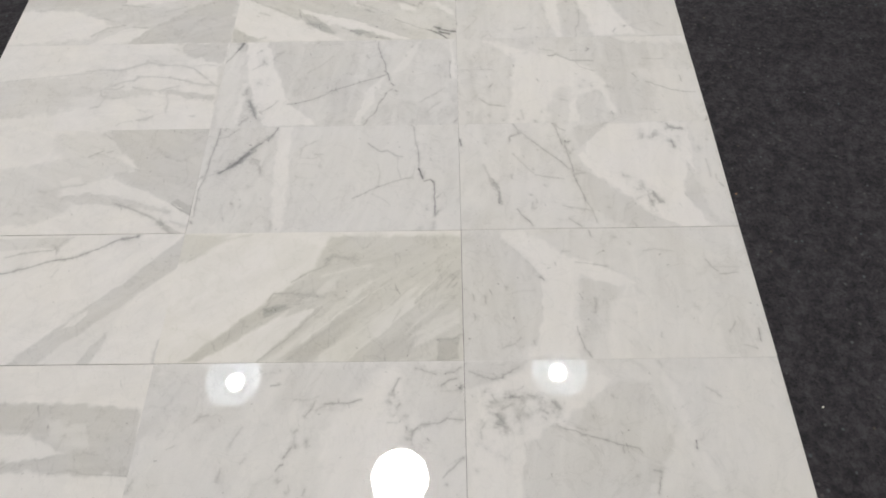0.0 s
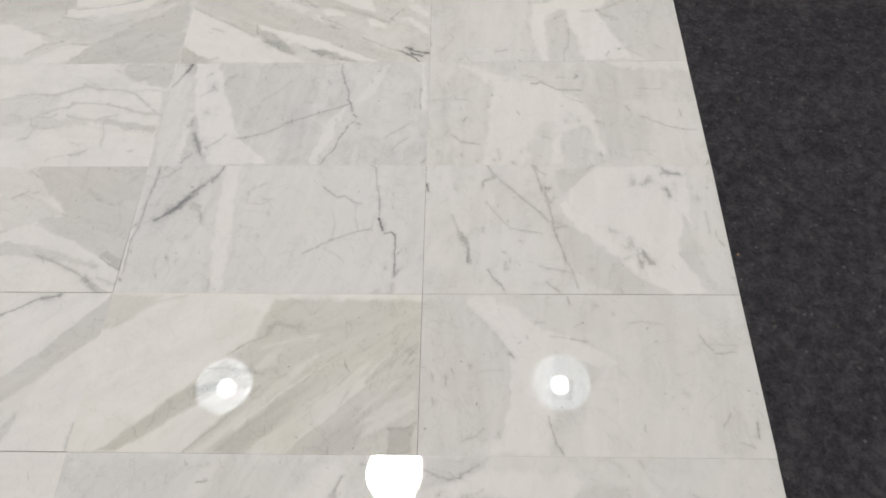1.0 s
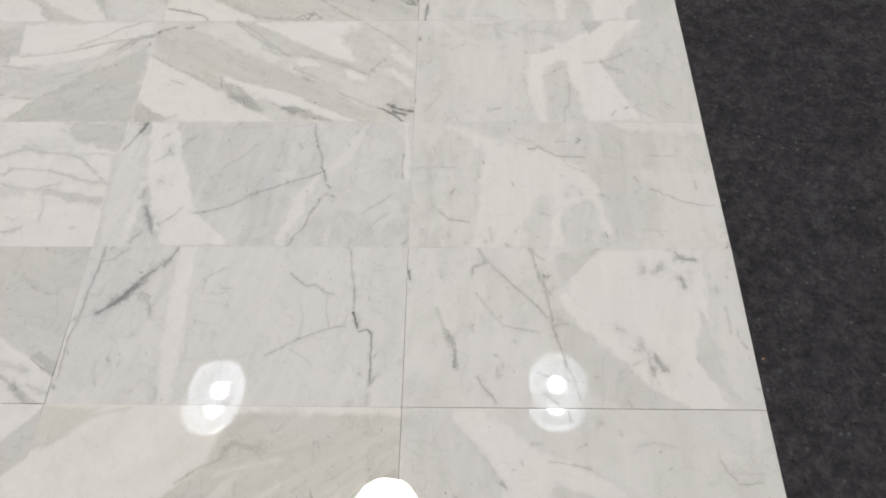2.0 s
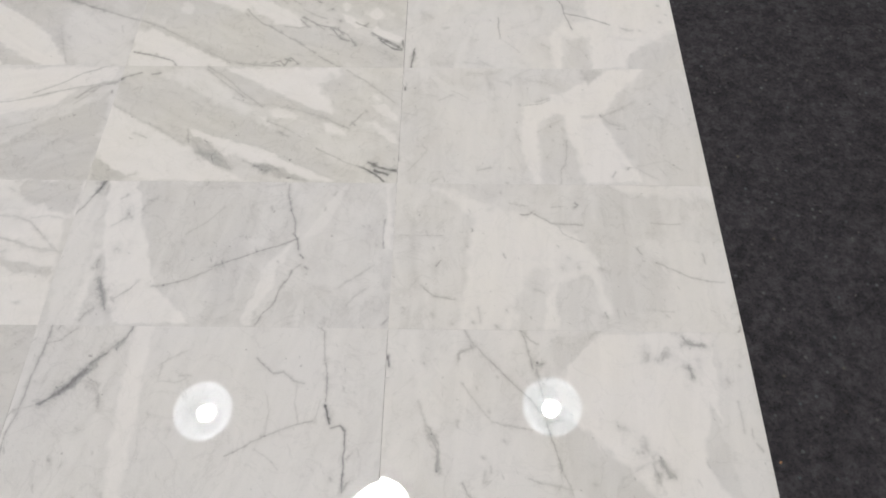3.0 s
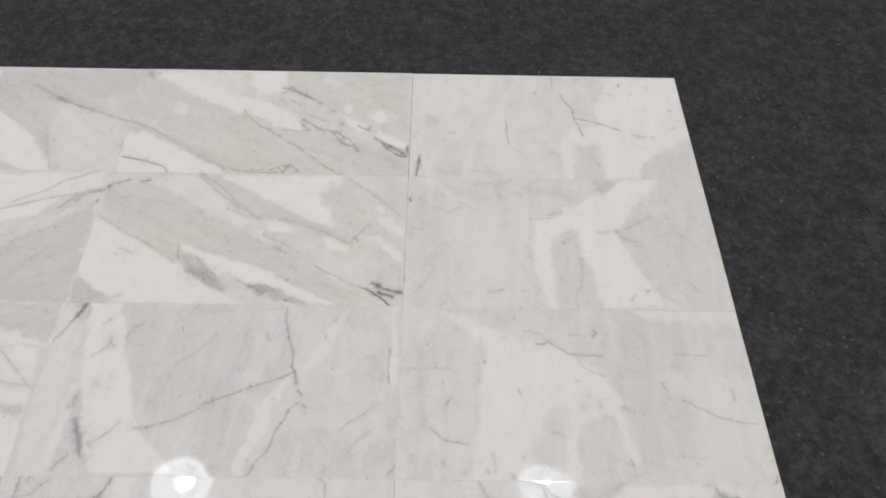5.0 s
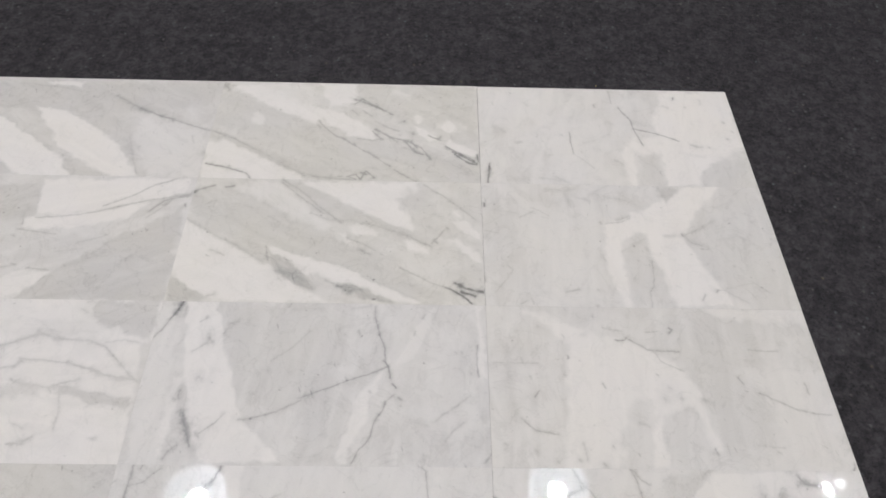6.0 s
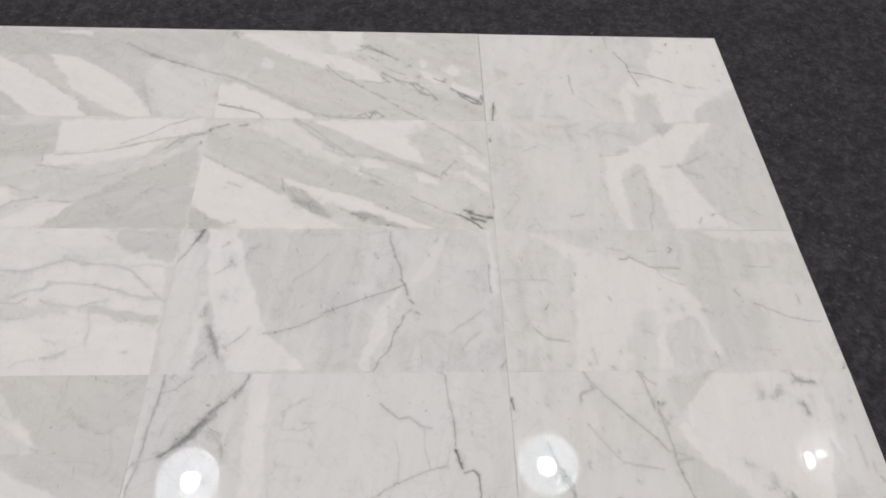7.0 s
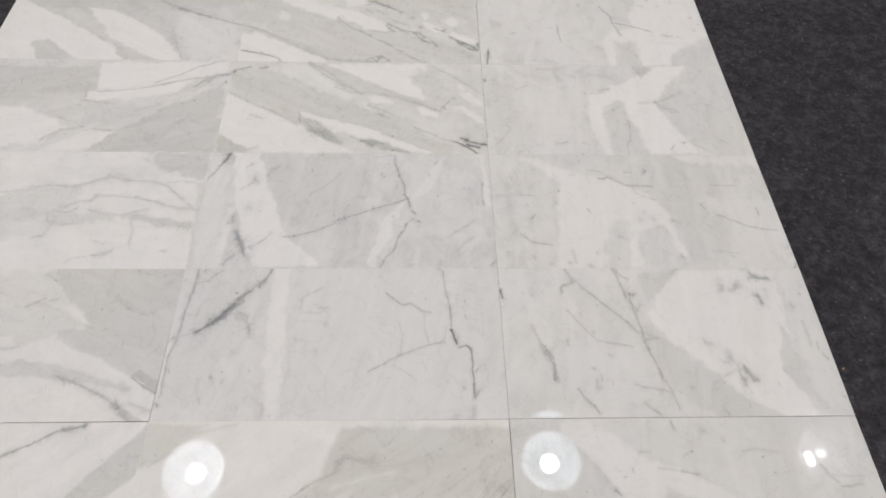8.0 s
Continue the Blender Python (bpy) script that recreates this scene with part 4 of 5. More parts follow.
stone.patch(0.95, 3, (357, 136), (523, 138), (554, 303), (360, 300), (306, 241), (301, 209))
stone.vein(0.53, 4, (132, 305), (146, 278), (179, 246))
stone.vein(0.47, 4, (179, 246), (206, 216), (238, 187), (253, 166))
stone.vein(0.56, 7, (253, 166), (274, 160), (290, 151))
stone.vein(0.52, 3.5, (123, 266), (146, 271), (152, 275))
stone.vein(0.56, 3, (123, 266), (123, 251))
stone.vein(0.47, 5, (224, 313), (237, 282), (246, 236))
stone.vein(0.52, 4, (227, 306), (243, 288), (256, 280))
stone.vein(0.43, 7, (252, 242), (265, 246))
stone.vein(0.45, 7, (251, 229), (263, 210))
stone.vein(0.48, 7, (267, 216), (270, 220))
stone.vein(0.46, 5, (251, 236), (260, 191), (264, 150))
stone.vein(0.42, 4, (264, 148), (271, 118), (282, 83), (284, 72))
stone.vein(0.48, 4, (266, 148), (290, 151))
stone.vein(0.54, 4, (284, 72), (297, 46), (302, 16))
stone.vein(0.56, 5, (231, 62), (251, 55), (297, 48))
stone.vein(0.52, 5, (241, 27), (264, 8))
stone.vein(0.62, 6, (56, 178), (73, 135), (86, 117))
stone.vein(0.48, 5, (82, 123), (90, 100))
stone.vein(0.24, 4.5, (89, 88), (87, 71))
stone.vein(0.57, 6, (171, 164), (173, 162))
stone.vein(0.60, 4, (128, 210), (160, 166), (176, 148))
stone.vein(0.57, 4, (176, 148), (213, 139), (240, 136))
stone.vein(0.56, 5, (186, 223), (188, 221))
stone.vein(0.57, 6, (194, 120), (196, 118))
stone.vein(0.52, 5, (159, 93), (161, 91))
stone.vein(0.57, 5, (172, 80), (173, 69))
stone.vein(0.62, 6, (163, 71), (160, 54))
stone.vein(0.62, 6, (120, 148), (120, 138))
stone.vein(0.47, 4, (128, 54), (138, 37), (151, 23))
stone.vein(0.38, 5, (151, 23), (158, 10))
stone.vein(0.17, 5, (3, 255), (5, 238))
stone.vein(0.53, 5, (63, 244), (65, 242))
stone.vein(0.52, 10, (500, 282), (515, 288))
stone.vein(0.54, 7, (509, 286), (530, 280))
stone.vein(0.53, 12, (472, 262), (474, 260))
stone.vein(0.64, 9, (454, 255), (456, 253))
stone.vein(0.68, 14, (436, 268), (438, 266))
stone.vein(0.47, 9, (509, 239), (513, 223))
stone.vein(0.72, 12, (526, 255), (528, 253))
stone.vein(0.64, 14, (414, 113), (419, 107))
stone.vein(0.44, 10, (440, 87), (448, 73))
stone.vein(0.52, 8, (451, 73), (458, 65))
stone.vein(0.57, 6, (430, 72), (433, 56))
stone.vein(0.72, 12, (399, 78), (416, 84))
stone.vein(0.52, 5, (589, 248), (591, 246))
stone.vein(0.62, 12, (565, 223), (567, 217))
stone.vein(0.57, 4, (590, 143), (591, 128))
stone.vein(0.52, 4, (594, 119), (600, 108))
stone.vein(0.62, 4, (577, 186), (577, 137))
stone.vein(0.52, 6, (602, 36), (604, 34))
stone.vein(0.58, 8, (346, 295), (364, 305))
stone.vein(0.64, 12, (332, 83), (334, 81))
stone.vein(0.54, 6, (331, 55), (333, 53))
stone.vein(0.36, 5, (89, 99), (87, 75))
stone.vein(0.48, 6, (72, 132), (89, 103))
stone.vein(0.50, 5, (121, 262), (121, 249))
stone.vein(0.50, 5, (121, 262), (146, 271))
stone.vein(0.40, 8, (504, 294), (514, 283), (534, 282))
stone.vein(0.42, 7, (507, 245), (510, 225))
stone.vein(0.50, 7, (472, 266), (464, 254))
stone.vein(0.55, 10, (417, 120), (417, 108))
stone.vein(0.42, 9, (437, 96), (449, 67))
stone.vein(0.50, 6, (425, 83), (432, 64))
stone.vein(0.60, 8, (443, 264), (440, 255))
stone.vein(0.64, 11, (380, 142), (389, 141))
stone.vein(0.45, 4, (73, 139), (91, 111), (90, 75))
lay_tile(3, 2, stone)

stone = Marble("marble_e1", 0.95, 35, 0.45)
stone.patch(.93, 3.0, (413, 82), (434, 93), (453, 120), (431, 102), ragged=0.6)
stone.patch(.74, 3.3, (35, 296), (52, 257), (342, 273), (369, 299), ragged=0.6)
stone.patch(0.84, 9, (474, -1), (503, 62), (520, 133), (412, 85), (304, 1), ragged=0.6)
stone.patch(0.66, 4, (371, 0), (463, 84), (559, 171), (524, 201), (408, 98), (314, 1), ragged=0.6)
stone.patch(0.65, 4, (551, 163), (607, 215), (684, 305), (613, 306), (509, 188), ragged=0.6)
stone.patch(0.92, 2.5, (425, 86), (443, 109), (446, 121), (416, 106), (406, 81), ragged=0.6)
stone.patch(0.66, 3, (480, -1), (493, 37), (499, 68), (472, 41), (454, -1), ragged=0.6)
stone.vein(0.69, 9, (415, 101), (460, 135))
stone.vein(0.37, 9, (478, 291), (506, 299))
stone.vein(0.69, 9, (484, 29), (496, 68))
stone.vein(0.61, 4, (607, 51), (605, 24), (609, -3))
stone.vein(0.59, 5, (338, 256), (336, 273))
stone.vein(0.69, 5, (336, 273), (355, 286))
stone.vein(0.71, 4, (343, 199), (354, 217))
stone.vein(0.71, 5, (696, 98), (708, 104))
stone.vein(0.44, 6, (231, 207), (288, 223), (330, 238), (375, 245))
stone.vein(0.46, 6, (375, 245), (427, 267), (452, 284), (483, 296))
stone.vein(0.60, 5, (228, 249), (276, 259), (329, 267), (350, 292))
stone.vein(0.52, 7, (329, 277), (338, 264))
stone.vein(0.66, 4, (605, 0), (606, 25), (606, 46))
lay_tile(4, 0, stone)

stone = Marble("marble_e2", 0.94, 36, 0.05)
stone.patch(.97, 3.0, (592, 29), (595, 5), (608, 3), (607, 40), ragged=0.6)
stone.patch(0.64, 7, (613, -4), (620, 291), (326, 296), (261, 141), (204, 3), ragged=0.6)
stone.patch(0.70, 5, (-10, 181), (70, 258), (160, 299), (-97, 303), (-56, 131), ragged=0.6)
stone.patch(0.57, 5, (91, 3), (223, 94), (299, 150), (249, 167), (205, 135), (53, 3), ragged=0.6)
stone.patch(0.92, 4, (204, 4), (315, 123), (232, 91), (107, 2), ragged=0.6)
stone.patch(0.77, 5, (252, 1), (351, 104), (433, 175), (415, 183), (337, 116), (219, 1), ragged=0.6)
stone.patch(0.56, 6, (314, 0), (386, 82), (447, 163), (429, 168), (351, 104), (252, 1), ragged=0.6)
stone.patch(0.77, 5, (392, 3), (514, 156), (503, 164), (420, 96), (314, 0), ragged=0.6)
stone.patch(0.58, 6, (482, 0), (522, 67), (479, 104), (392, 1), ragged=0.6)
stone.patch(0.74, 5, (295, 141), (348, 158), (354, 192), (257, 173), (222, 137), ragged=0.6)
stone.patch(0.78, 4, (539, 39), (602, 82), (603, 93), (547, 66), (498, 27), ragged=0.6)
stone.patch(0.48, 3, (556, -1), (601, 2), (602, 48), (581, 52), (559, 44), ragged=0.6)
stone.patch(0.42, 3, (204, 95), (256, 121), (245, 129), (210, 132), (198, 118), ragged=0.6)
stone.patch(0.63, 4, (291, 143), (363, 209), (327, 223), (259, 180), (203, 120))
stone.patch(0.57, 5, (500, 3), (525, 83), (465, 88), (375, 2))
stone.patch(0.80, 4, (379, 2), (499, 104), (560, 179), (556, 185), (517, 150), (428, 61))
stone.patch(0.76, 4, (558, 69), (603, 101), (602, 111), (550, 89), (503, 46))
stone.vein(0.66, 6, (18, 231), (52, 260))
stone.vein(0.72, 6, (52, 260), (93, 287), (149, 300))
stone.vein(0.52, 7, (241, 154), (315, 144))
stone.vein(0.62, 5, (256, 56), (284, 84))
stone.vein(0.57, 5, (284, 84), (312, 119))
stone.vein(0.66, 6, (247, 43), (277, 56))
stone.vein(0.54, 8, (343, 249), (347, 231))
stone.vein(0.45, 7, (348, 239), (366, 239))
stone.vein(0.44, 7, (367, 236), (380, 241), (376, 231))
stone.vein(0.64, 16, (346, 273), (343, 247))
stone.vein(0.57, 6, (316, 230), (337, 244))
stone.vein(0.58, 6, (306, 215), (356, 226), (402, 226))
stone.vein(0.60, 6, (402, 226), (447, 236), (480, 249))
stone.vein(0.64, 5, (391, 221), (436, 221), (493, 227))
stone.vein(0.60, 7, (320, 196), (357, 221))
stone.vein(0.54, 6, (348, 178), (349, 166))
stone.vein(0.57, 7, (353, 203), (355, 201))
stone.vein(0.56, 4, (399, 259), (412, 275))
stone.vein(0.40, 4.5, (512, 127), (530, 145), (546, 159))
stone.vein(0.45, 6, (546, 159), (556, 171))
stone.vein(0.49, 5, (556, 171), (570, 193))
stone.vein(0.48, 4, (579, 162), (589, 177), (604, 195))
stone.vein(0.48, 4, (590, 162), (601, 174))
stone.vein(0.54, 6, (559, 206), (561, 204))
stone.vein(0.62, 4, (451, 166), (517, 196))
stone.vein(0.62, 11, (336, 154), (353, 154))
stone.vein(0.60, 4, (468, 84), (482, 112))
stone.vein(0.60, 5, (526, 101), (542, 112))
stone.vein(0.62, 5, (386, 90), (421, 124), (452, 154))
stone.vein(0.64, 5, (438, 45), (479, 78))
stone.vein(0.42, 5, (559, 46), (589, 46), (604, 55))
stone.vein(0.50, 7, (346, 149), (348, 147))
stone.vein(0.66, 6, (374, 51), (434, 95), (475, 133))
stone.vein(0.66, 5, (459, 51), (499, 98), (519, 130))
stone.vein(0.64, 6, (292, 29), (338, 84))
stone.vein(0.50, 4, (204, 3), (262, 56), (319, 120))
stone.vein(0.50, 6, (207, 137), (217, 152), (268, 153), (323, 143))
stone.vein(0.50, 4, (318, 235), (339, 246), (358, 235), (380, 243))
stone.vein(0.58, 5, (250, 124), (305, 134), (329, 151))
stone.vein(0.55, 3, (513, 133), (556, 181), (592, 225))
stone.vein(0.56, 3, (547, 150), (605, 200))
stone.vein(0.60, 4, (472, 67), (521, 128), (574, 196))
stone.vein(0.58, 4, (382, 214), (475, 246))
stone.vein(0.48, 4, (564, 46), (581, 39), (602, 49))
stone.vein(0.84, 7, (289, 46), (362, 109), (439, 165))
stone.vein(0.80, 7, (326, 12), (377, 50), (429, 89))
stone.vein(0.80, 6, (429, 89), (516, 165))
stone.vein(0.76, 9, (314, 193), (371, 209), (415, 219))
stone.vein(0.72, 6, (495, 61), (569, 132))
stone.vein(0.55, 4, (270, 14), (332, 67), (370, 99))
stone.vein(0.57, 4, (370, 99), (422, 154), (463, 186))
stone.vein(0.58, 4, (461, 124), (509, 170), (572, 226))
stone.vein(0.56, 3, (525, 140), (581, 201))
stone.vein(0.50, 3, (553, 162), (604, 203))
stone.vein(0.60, 4, (403, 11), (472, 82), (533, 134))
stone.vein(0.50, 5, (251, 179), (282, 201), (324, 221))
stone.vein(0.50, 5, (316, 223), (329, 240), (359, 241), (387, 233))
stone.vein(0.60, 5, (399, 225), (451, 232), (497, 244))
stone.vein(0.62, 4, (368, 170), (410, 194), (439, 202))
lay_tile(4, 1, stone)

stone = Marble("marble_e3", 0.79, 85, 0.3)
stone.patch(.66, 12, (82, 287), (97, 232), (160, 135), (169, 189), (137, 226))
stone.patch(.75, 12, (146, 299), (244, 239), (354, 219), (341, 298))
stone.patch(.86, 20, (356, 146), (357, 2), (612, 2), (453, 146))
stone.patch(.71, 10, (1, 297), (3, -9), (111, -9), (139, 45), (158, 100), (168, 189), (76, 297))
stone.patch(.94, 8, (88, 300), (127, 2), (224, 2), (248, 182), (243, 219), (140, 299))
stone.patch(.95, 7, (200, 247), (251, 192), (336, 161), (358, 166), (308, 204))
stone.patch(.72, 10, (233, 100), (260, 56), (292, 56), (323, 146), (300, 182), (245, 182))
stone.patch(.9, 10, (286, 2), (315, -9), (342, 45), (350, 100), (339, 146), (296, 100))
stone.patch(.76, 10, (399, 146), (431, 77), (485, 146), (478, 295), (421, 295))
stone.patch(.74, 10, (510, 2), (561, 2), (585, 157), (520, 158))
stone.patch(0.71, 4, (-2, 16), (145, 28), (167, 109), (168, 189), (85, 282), (4, 281))
stone.patch(0.95, 4, (238, 194), (325, 162), (356, 170), (295, 211), (237, 231))
stone.patch(0.95, 4, (172, 186), (245, 180), (249, 211), (132, 279), (90, 293))
stone.vein(0.66, 9, (98, 268), (137, 226), (165, 189))
stone.vein(0.44, 8, (167, 185), (171, 179))
stone.vein(0.62, 4, (95, 145), (117, 152), (150, 153))
stone.vein(0.54, 5, (91, 161), (91, 155))
stone.vein(0.46, 6, (47, 138), (48, 124))
stone.vein(0.47, 4, (23, 101), (25, 87))
stone.vein(0.50, 4, (23, 141), (24, 130))
stone.vein(0.52, 4, (75, 23), (102, 34), (115, 47))
stone.vein(0.50, 5, (139, 39), (141, 32))
stone.vein(0.64, 6, (124, 195), (132, 177))
stone.vein(0.48, 6, (272, 132), (272, 112))
stone.vein(0.56, 7, (353, 100), (355, 93))
stone.vein(0.50, 3.5, (519, 221), (527, 206), (538, 194))
stone.vein(0.64, 3, (527, 206), (584, 203))
stone.vein(0.56, 4, (542, 187), (576, 191))
stone.vein(0.52, 4, (546, 77), (531, 55))
stone.vein(0.38, 5, (590, 61), (586, 36))
stone.vein(0.58, 3.5, (551, 28), (575, 18))
stone.vein(0.64, 3, (243, 219), (281, 213))
stone.vein(0.50, 4, (281, 214), (308, 207))
stone.vein(0.46, 4, (280, 299), (283, 285))
stone.vein(0.58, 9, (330, 283), (337, 280))
stone.vein(0.56, 7, (362, 267), (364, 262))
stone.vein(0.58, 5, (217, 247), (234, 248))
stone.vein(0.58, 4, (198, 219), (200, 213))
stone.vein(0.60, 4, (391, 246), (414, 251), (453, 244))
stone.vein(0.62, 4, (7, 239), (35, 223))
stone.vein(0.58, 5, (394, 55), (394, 45))
stone.vein(0.64, 9, (471, 114), (479, 111))
stone.vein(0.93, 11, (345, 162), (317, 107), (298, 59), (302, 1))
stone.vein(0.90, 9, (354, 157), (358, 107), (354, 58))
stone.vein(0.50, 3, (228, 69), (239, 24), (251, 3))
stone.vein(0.50, 6, (275, 130), (269, 100))
lay_tile(4, 2, stone)

stone = Marble("marble_f1", 0.95, 5, 0.4)
stone.patch(.61, 5, (265, 227), (311, 104), (479, 97), (622, 92), (605, 216), (439, 230))
stone.patch(.76, 9, (434, 193), (445, 156), (478, 135), (517, 145), (505, 187))
stone.patch(.94, 5, (285, 174), (305, 122), (440, 123), (473, 135), (405, 167))
stone.vein(0.54, 4, (463, 97), (498, 103), (530, 97), (608, 92))
stone.vein(0.56, 4, (468, 100), (469, 117))
stone.vein(0.54, 4, (553, 157), (557, 161))
stone.vein(0.56, 4, (537, 168), (539, 166))
stone.vein(0.58, 4, (430, 120), (465, 127))
stone.vein(0.66, 5, (466, 140), (474, 166))
lay_tile(5, 0, stone)

stone = Marble("marble_f2", 0.82, 65, 0.7)
stone.patch(.74, 16, (-2, 298), (4, 175), (161, 190), (199, 217), (254, 295))
stone.patch(.74, 12, (243, 216), (329, 215), (412, 248), (465, 298), (265, 301))
stone.patch(.95, 10, (343, 172), (346, 34), (504, 33), (481, 292), (454, 293))
stone.patch(.74, 9, (500, 214), (543, 181), (611, 186), (614, 297), (503, 298))
stone.patch(.72, 6, (-11, 298), (-5, 65), (9, 134), (20, 297))
stone.vein(0.46, 5, (413, 229), (392, 223), (358, 221))
stone.vein(0.43, 7, (360, 223), (344, 220))
stone.vein(0.46, 7, (334, 213), (329, 208))
stone.vein(0.56, 4, (344, 217), (329, 210))
stone.vein(0.48, 5, (325, 226), (318, 210), (307, 196))
stone.vein(0.61, 4, (284, 229), (316, 229), (332, 237))
stone.vein(0.51, 4, (515, 290), (537, 284), (555, 278))
stone.vein(0.51, 5, (575, 280), (592, 282), (603, 291))
stone.vein(0.44, 6, (564, 255), (581, 266), (595, 268))
stone.vein(0.17, 6, (602, 251), (602, 248))
stone.vein(0.61, 3, (564, 244), (602, 246))
stone.vein(0.44, 6, (484, 269), (477, 253), (472, 241))
stone.vein(0.52, 8, (467, 239), (469, 237))
stone.vein(0.50, 11, (487, 219), (481, 212))
stone.vein(0.53, 11, (467, 225), (469, 223))
stone.vein(0.57, 7, (495, 198), (497, 196))
stone.vein(0.61, 5, (464, 184), (480, 184))
stone.vein(0.42, 8, (499, 176), (501, 171))
stone.vein(0.53, 9, (499, 155), (501, 153))
stone.vein(0.52, 7, (510, 145), (512, 143))
stone.vein(0.48, 5, (509, 150), (512, 166), (527, 179), (543, 181))
stone.vein(0.48, 5, (543, 181), (559, 181), (575, 191), (590, 189), (606, 188))
stone.vein(0.52, 6, (539, 152), (541, 150))
stone.vein(0.52, 4, (605, 119), (584, 99), (569, 85))
stone.vein(0.47, 6, (605, 119), (607, 117))
stone.vein(0.52, 5, (574, 74), (576, 72))
stone.vein(0.57, 9, (316, 152), (318, 142))
stone.vein(0.52, 5, (291, 168), (296, 173))
stone.vein(0.44, 8, (296, 145), (298, 143))
stone.vein(0.48, 5, (292, 142), (276, 120))
stone.vein(0.38, 5, (277, 110), (272, 106))
stone.vein(0.47, 4, (272, 107), (266, 100))
stone.vein(0.57, 9, (270, 84), (272, 82))
stone.vein(0.57, 7, (288, 63), (290, 61))
stone.vein(0.57, 8, (165, 103), (163, 83))
stone.vein(0.62, 7, (194, 179), (182, 158), (174, 143))
stone.vein(0.62, 7, (208, 122), (200, 112))
stone.vein(0.42, 4, (237, 258), (253, 260))
stone.vein(0.57, 4, (250, 289), (252, 287))
stone.vein(0.51, 4, (111, 198), (127, 202))
stone.vein(0.59, 4, (111, 198), (100, 187))
stone.vein(0.63, 10, (136, 180), (138, 178))
stone.vein(0.61, 4, (60, 139), (74, 146))
stone.vein(0.52, 8, (11, 82), (7, 76))
stone.vein(0.57, 7, (0, 67), (2, 65))
stone.vein(0.57, 7, (319, 58), (321, 67))
lay_tile(5, 1, stone)

stone = Marble("marble_f3", 0.8, 75, 0.4)
stone.patch(.86, 20, (472, 66), (601, 65), (603, 296), (472, 298))
stone.patch(.69, 5, (-4, 303), (-3, 246), (113, 284), (126, 301))
stone.patch(.95, 7, (1, 170), (3, 32), (91, 31), (272, 243), (286, 265), (260, 277), (135, 278), (85, 273), (30, 245))
stone.patch(.7, 6, (185, 184), (323, 67), (374, 126), (375, 188), (354, 253), (286, 263))
stone.patch(.72, 6, (96, 31), (317, 30), (331, 116), (235, 157), (164, 179), (125, 153), (108, 128))
stone.patch(.9, 6, (377, 287), (406, 135), (435, 57), (450, 57), (400, 264))
stone.vein(0.49, 4.5, (9, 283), (36, 271), (52, 267))
stone.vein(0.44, 4.5, (52, 267), (74, 269), (75, 277))
stone.vein(0.48, 4.5, (77, 275), (91, 283), (106, 290))
stone.vein(0.52, 17, (65, 196), (68, 185))
stone.vein(0.57, 15, (71, 212), (73, 210))
stone.vein(0.50, 10, (59, 180), (74, 172))
stone.vein(0.52, 12, (48, 223), (50, 221))
stone.vein(0.54, 12, (59, 225), (61, 223))
stone.vein(0.52, 11, (124, 233), (131, 228))
stone.vein(0.50, 10, (110, 231), (112, 229))
stone.vein(0.54, 13, (141, 220), (143, 218))
stone.vein(0.62, 11, (88, 217), (90, 215))
stone.vein(0.63, 26, (98, 206), (113, 195))
stone.vein(0.52, 9, (97, 192), (102, 188))
stone.vein(0.57, 9, (118, 195), (120, 193))
stone.vein(0.52, 13, (171, 220), (172, 211))
stone.vein(0.57, 7, (164, 202), (166, 200))
stone.vein(0.62, 10, (144, 192), (149, 188))
stone.vein(0.62, 8, (94, 237), (96, 235))
stone.vein(0.62, 10, (27, 170), (29, 154))
stone.vein(0.64, 11, (36, 136), (38, 134))
stone.vein(0.70, 15, (62, 123), (71, 118))
stone.vein(0.62, 8, (17, 97), (19, 95))
stone.vein(0.57, 6, (37, 243), (39, 241))
stone.vein(0.52, 5, (169, 177), (184, 170))
stone.vein(0.44, 5, (184, 170), (204, 166), (214, 158))
stone.vein(0.46, 4.5, (214, 158), (239, 152), (259, 147))
stone.vein(0.46, 4.5, (259, 147), (279, 141), (314, 133), (318, 126))
stone.vein(0.57, 4, (205, 173), (223, 165))
stone.vein(0.48, 5, (286, 137), (287, 126))
stone.vein(0.50, 7, (239, 194), (239, 189))
stone.vein(0.52, 6, (279, 232), (281, 230))
stone.vein(0.60, 6, (326, 223), (328, 221))
stone.vein(0.62, 4, (290, 178), (297, 169))
stone.vein(0.62, 4, (128, 148), (137, 133))
stone.vein(0.57, 7, (304, 85), (306, 83))
stone.vein(0.48, 5, (333, 94), (345, 92))
stone.vein(0.48, 4.5, (344, 82), (337, 56))
stone.vein(0.32, 4.5, (421, 146), (419, 132))
stone.vein(0.57, 5, (461, 247), (484, 230))
stone.vein(0.62, 5, (379, 299), (382, 287))
stone.vein(0.64, 7, (574, 209), (576, 207))
stone.vein(0.42, 11, (58, 199), (71, 179))
stone.vein(0.42, 9, (85, 232), (102, 230))
stone.vein(0.48, 8, (119, 235), (134, 231))
stone.vein(0.46, 8, (165, 221), (178, 208))
stone.vein(0.50, 7, (51, 236), (59, 222))
stone.vein(0.52, 7, (142, 205), (153, 198))
stone.vein(0.52, 6, (70, 208), (86, 216))
stone.vein(0.55, 7, (31, 172), (36, 180))
lay_tile(5, 2, stone)

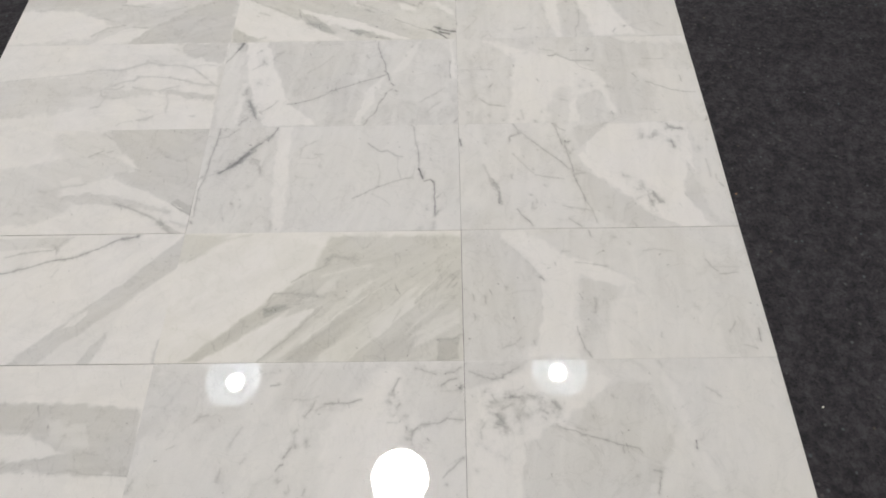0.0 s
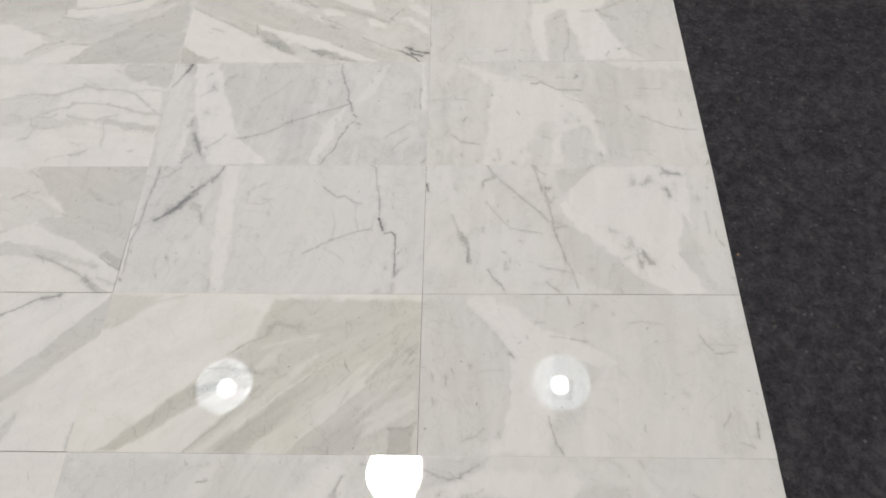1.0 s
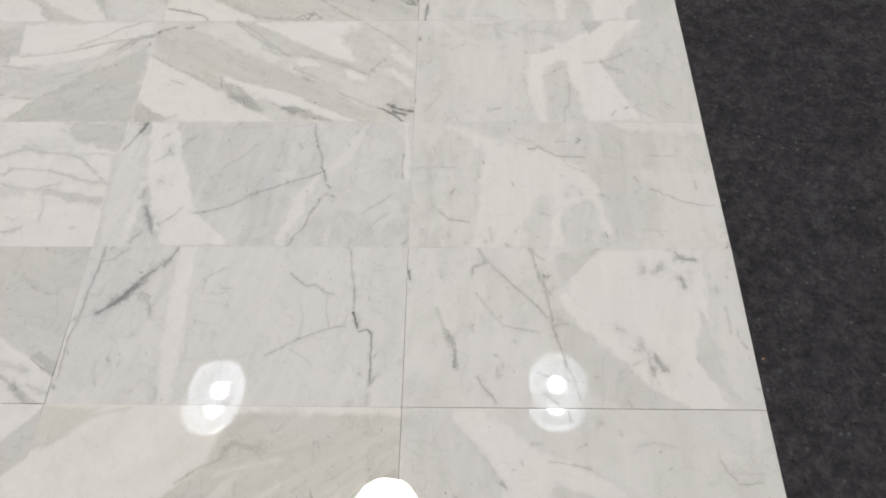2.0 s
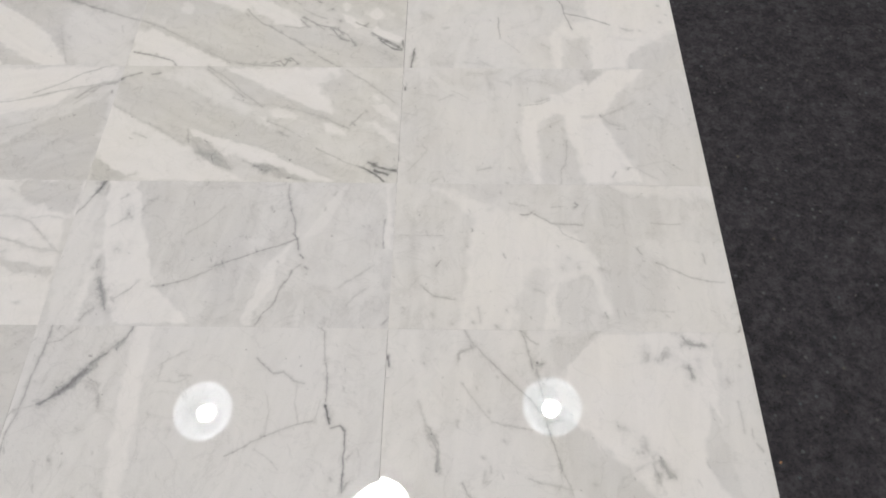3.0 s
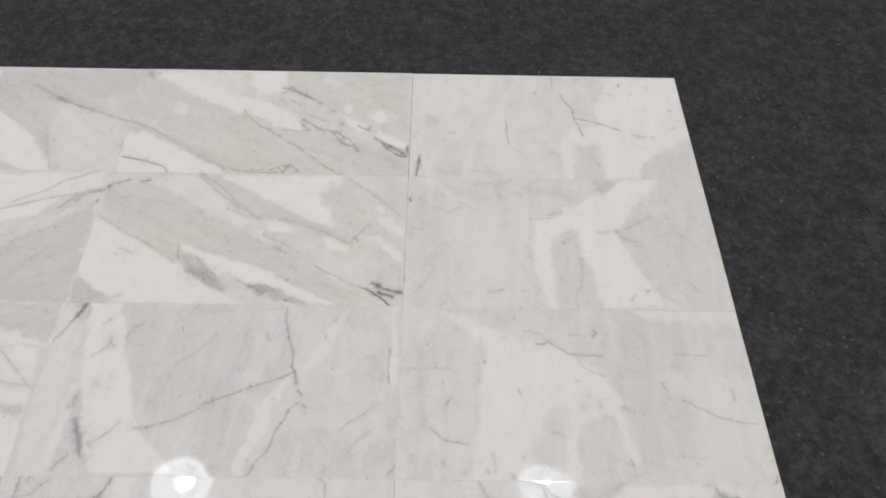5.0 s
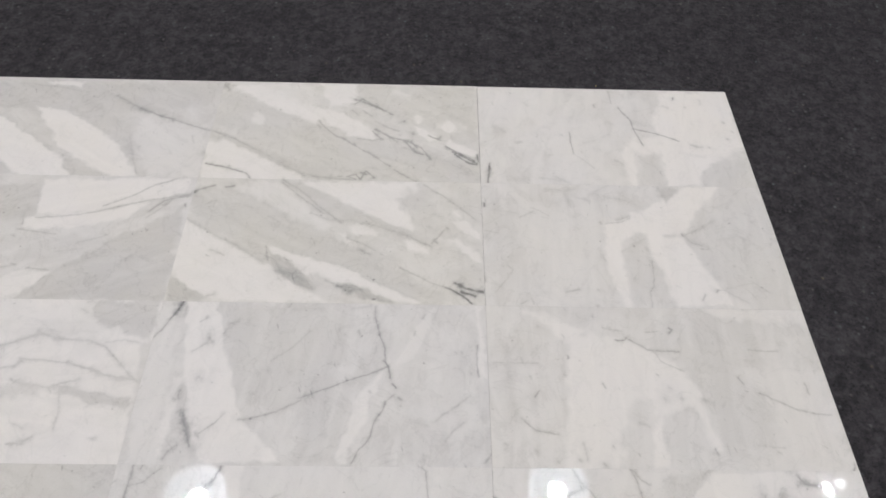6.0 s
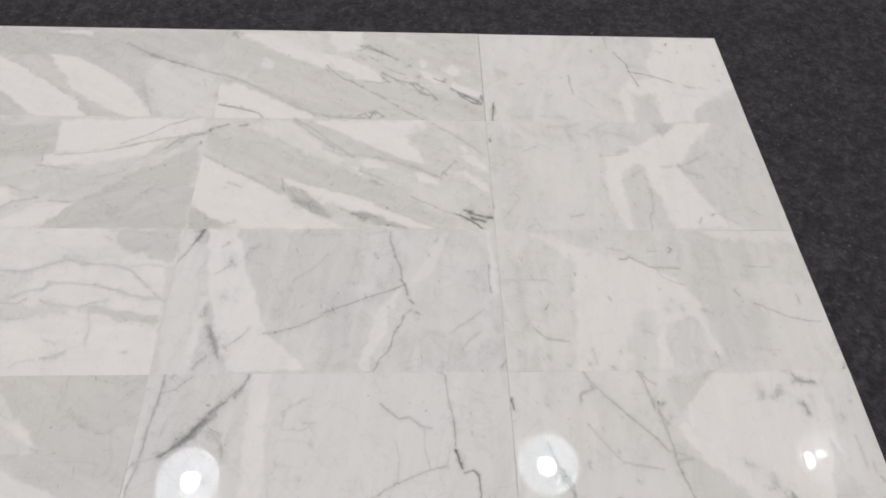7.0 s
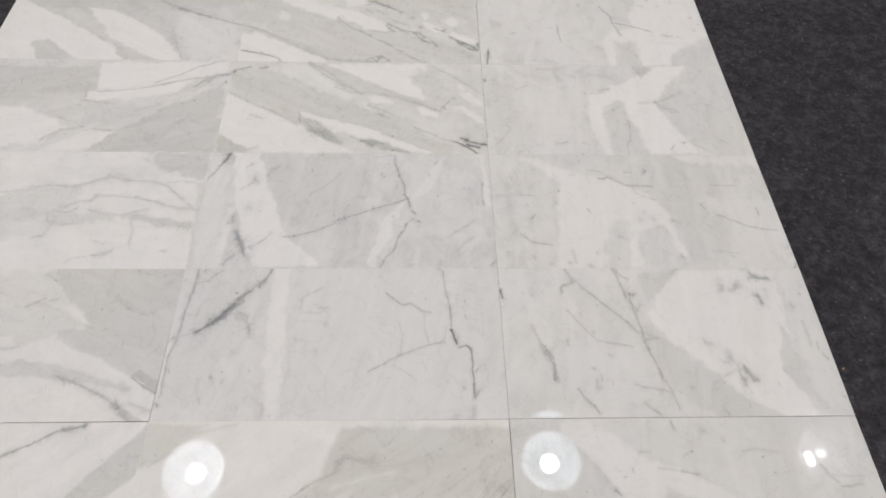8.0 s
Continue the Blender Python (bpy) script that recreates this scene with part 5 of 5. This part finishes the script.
# ---- carpet pile round the tiles ----
def carpet_pile():
    """Short leaning tufts beside the tiles, where the carpet is seen from close by."""
    rng = np.random.default_rng(3)
    step = 0.0052
    xs, ys = np.meshgrid(np.arange(-2.05, 0.8, step), np.arange(-1.95, 0.85, step))
    x = (xs + rng.uniform(-0.5, 0.5, xs.shape) * step).ravel()
    y = (ys + rng.uniform(-0.5, 0.5, ys.shape) * step).ravel()
    outside = (x > 0.004) | (x < -1.834) | (y > 0.004) | (y < -1.834)
    x, y = x[outside], y[outside]
    n = len(x)
    size = rng.uniform(0.0016, 0.0036, n)
    high = rng.uniform(0.0006, 0.0026, n)
    turn = rng.uniform(0, 2 * np.pi, n)
    lean_x, lean_y = rng.normal(0, 0.003, n), rng.normal(0, 0.003, n)
    base = -TILE_THICK - 0.0015
    verts = np.empty((n, 4, 3))
    for k in range(3):
        a = turn + 2 * np.pi * k / 3
        verts[:, k] = np.stack([x + size * np.cos(a), y + size * np.sin(a), np.full(n, base)], 1)
    verts[:, 3] = np.stack([x + lean_x, y + lean_y, base + high], 1)
    faces = (np.array([[0, 1, 3], [1, 2, 3], [2, 0, 3]])[None] + 4 * np.arange(n)[:, None, None]).reshape(-1, 3)
    me = bpy.data.meshes.new("carpet_pile")
    me.from_pydata(verts.reshape(-1, 3).tolist(), [], faces.tolist())
    me.materials.append(SHADED_TUFT)
    tagged(new("carpet_pile", me), "short matted charcoal carpet fibres around the tiles", "carpet", kind="stuff")


carpet_pile()


# ---- crumbs on the carpet ----
def crumb(x, y, size, mat, label):
    """A tiny bent scrap lying on the carpet."""
    bm = bmesh.new()
    bmesh.ops.create_icosphere(bm, subdivisions=1, radius=size)
    for v in bm.verts:
        v.co = Vector((v.co.x * 1.5 + 0.3 * size * noise.noise(v.co * 700), v.co.y * 0.8, v.co.z * 0.45))
    ob = part("crumb", bm, mat)
    ob.location, ob.rotation_euler = (x, y, -TILE_THICK + 0.001), (0, 0, 0.6)
    tagged(ob, label, "crumb", "crumbs on the carpet")


YELLOW = material("dry_yellow_scrap", (0.42, 0.33, 0.12), 0.8)
PALE = material("pale_grit", (0.6, 0.58, 0.5), 0.8)
ORANGE = material("orange_scrap", (0.35, 0.17, 0.08), 0.8)
crumb(-0.313, 0.023, 0.0016, YELLOW, "tiny dry yellow scrap lying on dark carpet")
crumb(0.018, -1.127, 0.0022, ORANGE, "tiny orange-brown scrap beside the tile edge")
crumb(0.063, -1.622, 0.0022, PALE, "tiny pale grit crumb lying on dark carpet")
